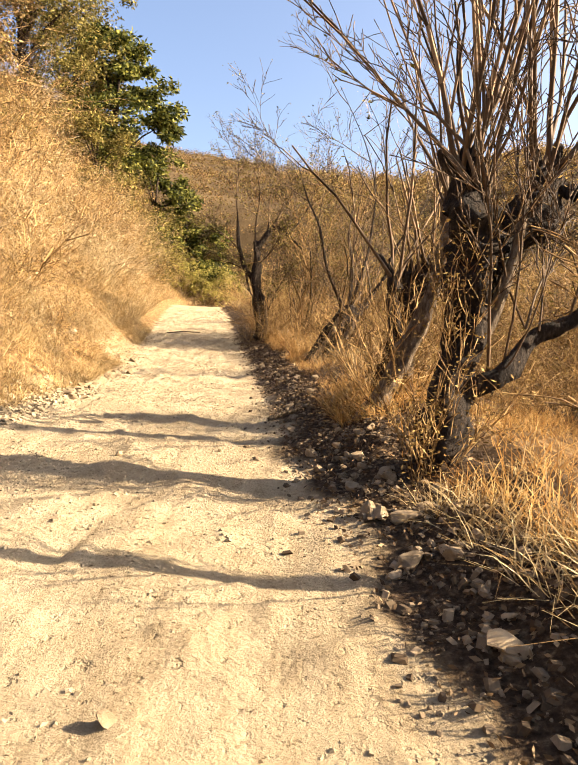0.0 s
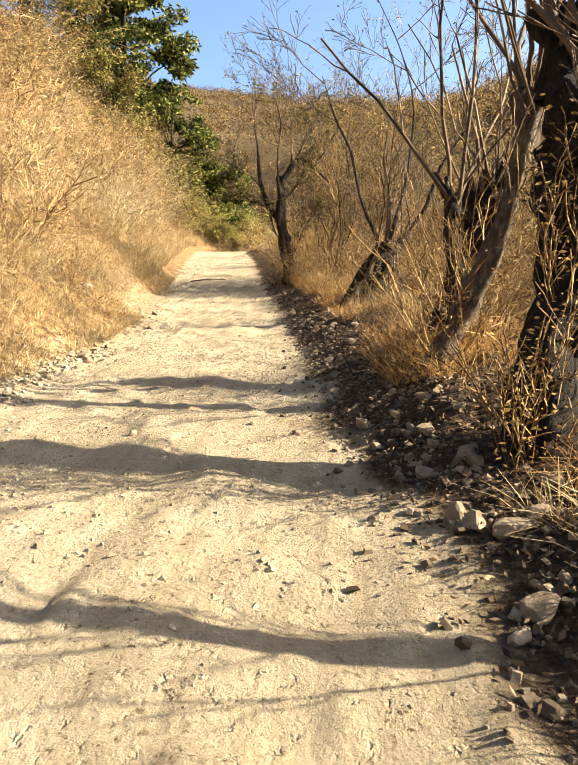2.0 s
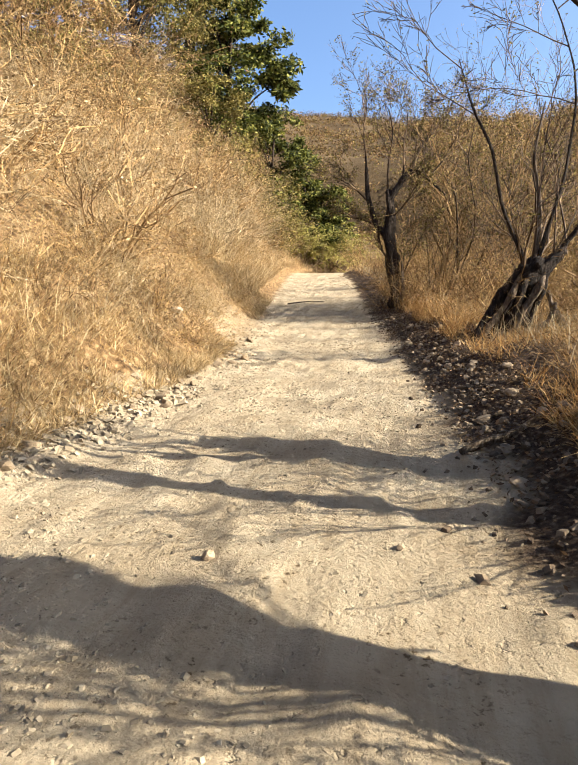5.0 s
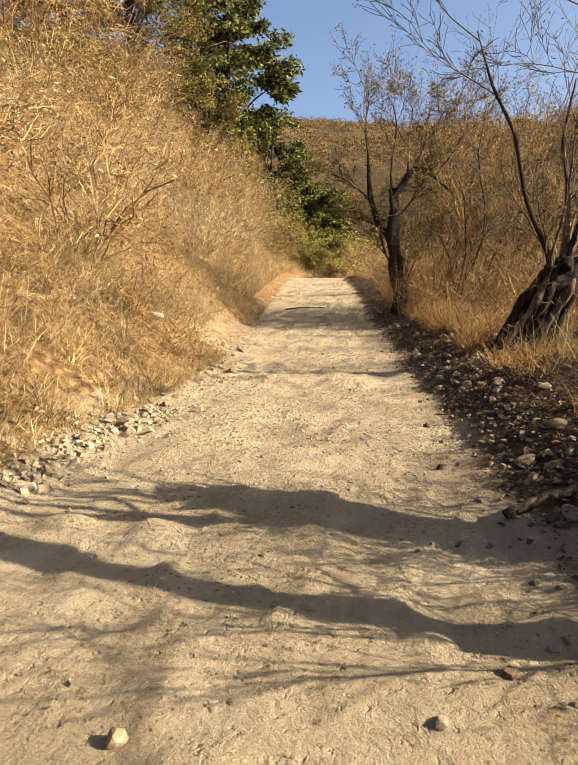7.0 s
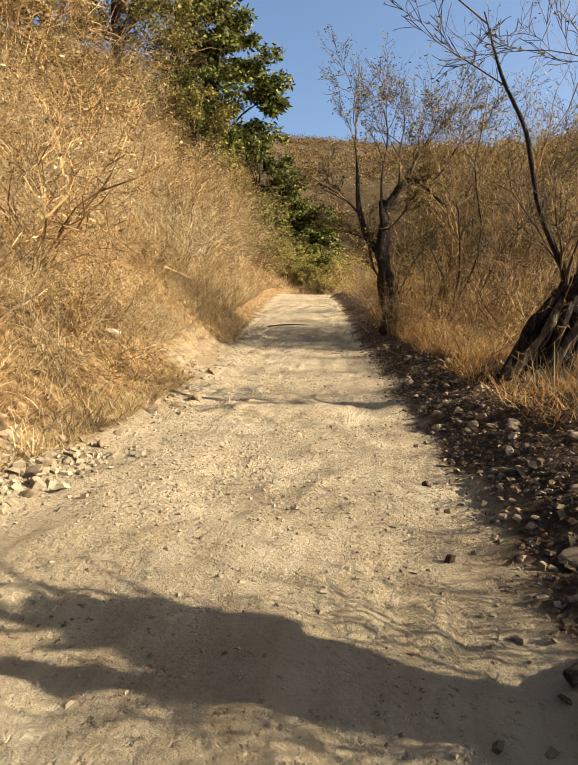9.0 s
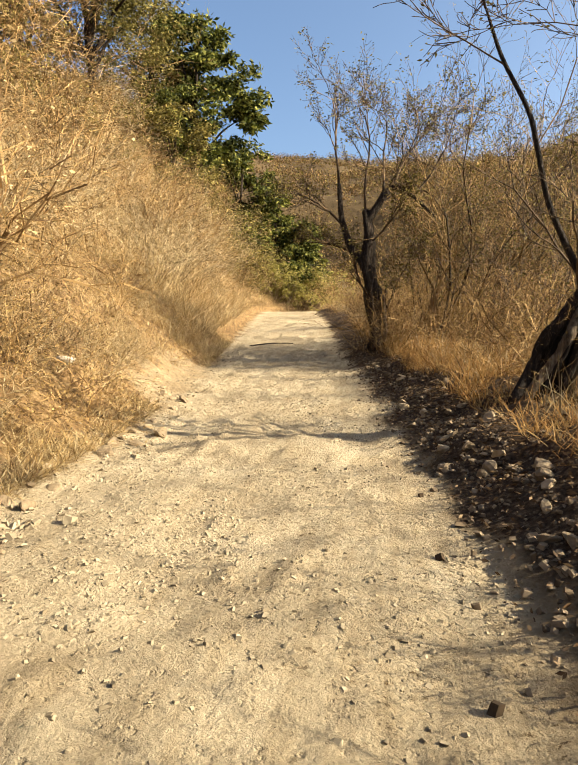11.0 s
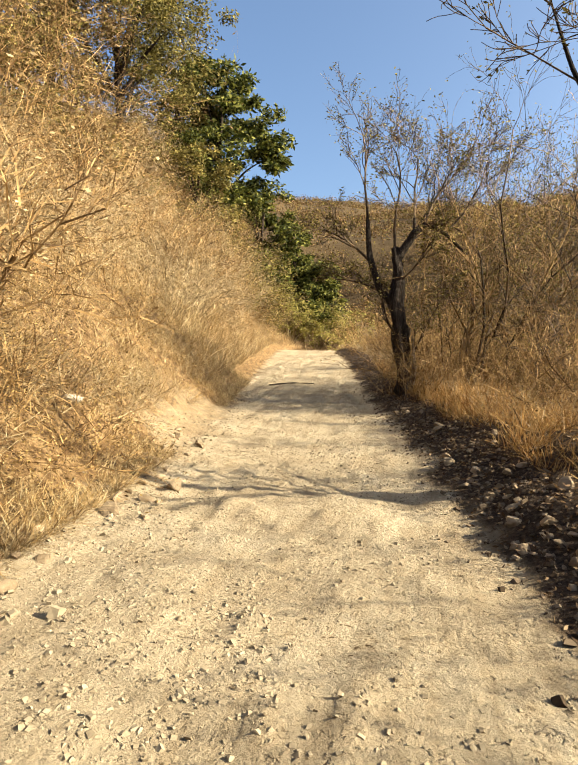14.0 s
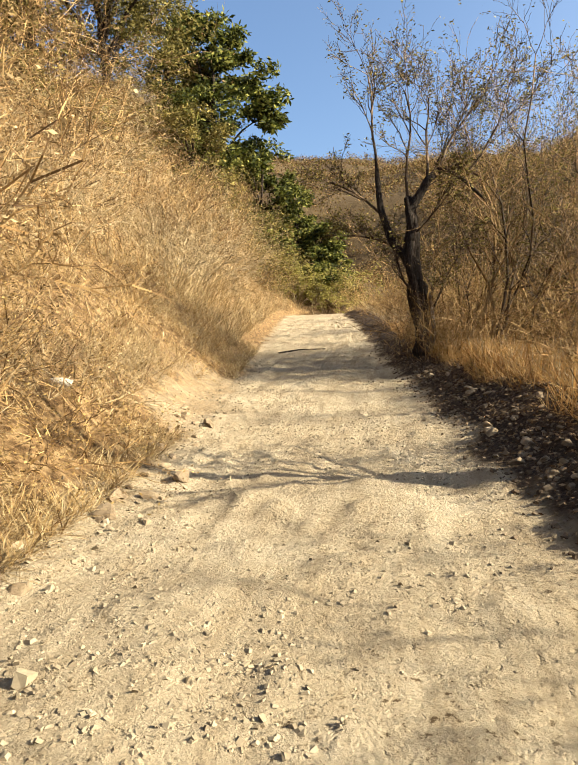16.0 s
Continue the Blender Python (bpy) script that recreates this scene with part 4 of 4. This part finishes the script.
def stone_shape(seed):
    bm = bmesh.new()
    bmesh.ops.create_icosphere(bm, subdivisions=2, radius=0.5)
    gen = random.Random(seed)
    cuts = [(Vector((gen.gauss(0, 1), gen.gauss(0, 1), gen.gauss(0, 1))).normalized(), gen.uniform(0.2, 0.36)) for _ in range(9)]
    for v in bm.verts:
        # worn flat faces
        for way, far in cuts:
            over = v.co.dot(way) - far
            if over > 0:
                v.co -= way * over * 0.9
    sq = Vector((gen.uniform(0.8, 1.3), gen.uniform(0.6, 1.0), gen.uniform(0.4, 0.75)))
    for v in bm.verts:
        v.co = Vector((v.co.x * sq.x, v.co.y * sq.y, v.co.z * sq.z)) * gen.uniform(0.94, 1.07) * 1.4
    me = bpy.data.meshes.new("rock")
    bm.to_mesh(me)
    bm.free()
    me.materials.append(STONE)
    for p in me.polygons:
        p.use_smooth = False
    return me


STONES = [stone_shape(i) for i in range(12)]


def rock(x, y, size, label="rough pale fieldstone lying on the verge", group="stones along the road edges"):
    ob = tagged(new("rock", STONES[pick.randrange(12)]), label, "rock", group)
    ob.matrix_basis = pose(x, y, float(height(x, y)) + size * 0.10, pick.uniform(-25, 25), pick.uniform(-25, 25), pick.uniform(0, 360)) @ Matrix.Diagonal((size, size, size, 1))
    return ob


def rubble(name, label, x, y, size, material, sink=0.12):
    """Many small angular stones in one mesh."""
    n = len(x)
    cube = np.array([[-1, -1, -0.6], [1, -1, -0.6], [1, 1, -0.6], [-1, 1, -0.6], [-0.7, -0.7, 0.7], [0.7, -0.7, 0.7], [0.7, 0.7, 0.7], [-0.7, 0.7, 0.7]]) * 0.5
    f = np.array([[0, 3, 2, 1], [4, 5, 6, 7], [0, 1, 5, 4], [1, 2, 6, 5], [2, 3, 7, 6], [3, 0, 4, 7]])
    v = cube[None] * rng.uniform(0.68, 1.15, (n, 8, 3)) * (np.stack([np.ones(n), rng.uniform(0.55, 1, n), rng.uniform(0.4, 0.75, n)], -1) * size[:, None])[:, None]
    tip = rng.normal(0, 0.5, n)
    ct, st = np.cos(tip)[:, None], np.sin(tip)[:, None]
    v = np.stack([v[..., 0], v[..., 1] * ct - v[..., 2] * st, v[..., 1] * st + v[..., 2] * ct], -1)
    a, b = rng.uniform(0, 2 * math.pi, n), rng.normal(0, 0.6, n)
    ca, sa, cb, sb = np.cos(a)[:, None], np.sin(a)[:, None], np.cos(b)[:, None], np.sin(b)[:, None]
    X, Z = v[..., 0] * cb + v[..., 2] * sb, -v[..., 0] * sb + v[..., 2] * cb
    v = np.stack([X * ca - v[..., 1] * sa, X * sa + v[..., 1] * ca, Z], -1)
    v = v + np.stack([x, y, height(x, y) + sink * size], -1)[:, None]
    ob = mesh_object(name, v.reshape(-1, 3), ((np.arange(n) * 8)[:, None, None] + f[None]).reshape(-1, 4), material, shade=False)
    tagged(ob, label, "stones", kind="stuff")


for i in range(170):
    y = 0.8 + 22 * pick.random() ** 1.3
    rock(float(right_edge(y)) + pick.triangular(0.0, 1.1, 0.4), y, pick.triangular(0.05, 0.17, 0.08))
for i in range(90):
    y = 4 + 14 * pick.random() ** 1.1
    rock(float(left_edge(y)) - pick.triangular(-0.5, 0.7, 0.1), y, pick.triangular(0.05, 0.2, 0.09), "rough pale stone lying at the foot of the bank")
for x, y, s in ((-0.62, 1.97, 0.07), (-1.8, 6.08, 0.085), (-0.74, 6.33, 0.07), (0.15, 8.9, 0.14), (0.62, 4.1, 0.15), (0.85, 3.9, 0.18)):
    rock(x, y, s)
white_stone = rubble_material("pale_stone", (0.42, 0.36, 0.27), (0.48, 0.42, 0.32))
bank_stone = rock(-5.6, 14.9, 0.22, "bright pale stone lying in the dry grass of the bank")
bank_stone.location.z += 0.12
bank_stone.data = bank_stone.data.copy()
bank_stone.data.materials[0] = white_stone

y = 0.5 + 30 * rng.random(5200) ** 1.4
x = right_edge(y) + rng.normal(0.42, 0.3, len(y))
rubble("verge_rubble", "loose angular rubble heaped along the road edge", x, y, 0.016 + 0.065 * rng.random(len(y)) ** 2.2, RUBBLE)
y = np.concatenate([4.5 + 6.5 * rng.random(1500), 3 + 24 * rng.random(1100)])
x = left_edge(y) - rng.normal(0.06, 0.28, len(y))
rubble("bank_rubble", "loose pale stones spilling from the bank onto the road", x, y, np.where(y < 11, 1.0, 0.6) * (0.02 + 0.09 * rng.random(len(y)) ** 2.5), GRIT)
y = 1 + 22 * rng.random(46000) ** 1.3
x = left_edge(y) + (right_edge(y) - left_edge(y)) * rng.random(len(y))
y = np.concatenate([y, rng.normal(10.5, 0.8, 1100)])
x = np.concatenate([x, rng.normal(-2.7, 0.45, 1100)])
keep = vnoise(x, y, 1.1) + 0.6 * vnoise(x, y, 0.4) + 0.9 * (np.hypot(x + 2.7, (y - 10.5) / 1.6) < 0.8) > rng.uniform(-0.3, 1.5, len(y))
x, y = x[keep], y[keep]
rubble("road_gravel", "small stones bedded in the dusty road", x, y, 0.009 + 0.036 * rng.random(len(y)) ** 3.4, GRIT, -0.02)

y = 0.5 + 26 * rng.random(16000) ** 1.3
x = right_edge(y) + rng.normal(0.75, 0.5, len(y))
keep = x > right_edge(y) - 0.1
x, y = x[keep], y[keep]
v, f = leaves(np.stack([x, y, height(x, y) + rng.uniform(0.005, 0.05, len(x))], -1), rng.uniform(0.025, 0.065, len(x)), 0.35)
tagged(mesh_object("leaf_litter", v, f, LITTER), "fallen brown leaves over the stony verge", "leaf litter", kind="stuff")

branch = thing("fallen_branch", "short pale barkless branch lying at the stony road edge", "branch")
limb("branch", branch, [(bx, by, float(height(bx, by)) + up) for bx, by, up in ((-0.28, 8.12, 0.04), (-0.08, 8.2, 0.08), (0.12, 8.26, 0.05), (0.42, 8.42, 0.06))], [0.03, 0.035, 0.03, 0.018], PALEBARK, seed=73, sides=8, lump=0.3)

stick = thing("fallen_stick", "thin dry stick lying across the dusty road", "stick")
limb("stick", stick, [(-6.1, 28.6, float(height(-6.1, 28.6)) + 0.02), (-5.4, 29.2, float(height(-5.4, 29.2)) + 0.05), (-4.6, 29.5, float(height(-4.6, 29.5)) + 0.03)], [0.03, 0.025, 0.015], seed=71, sides=6)
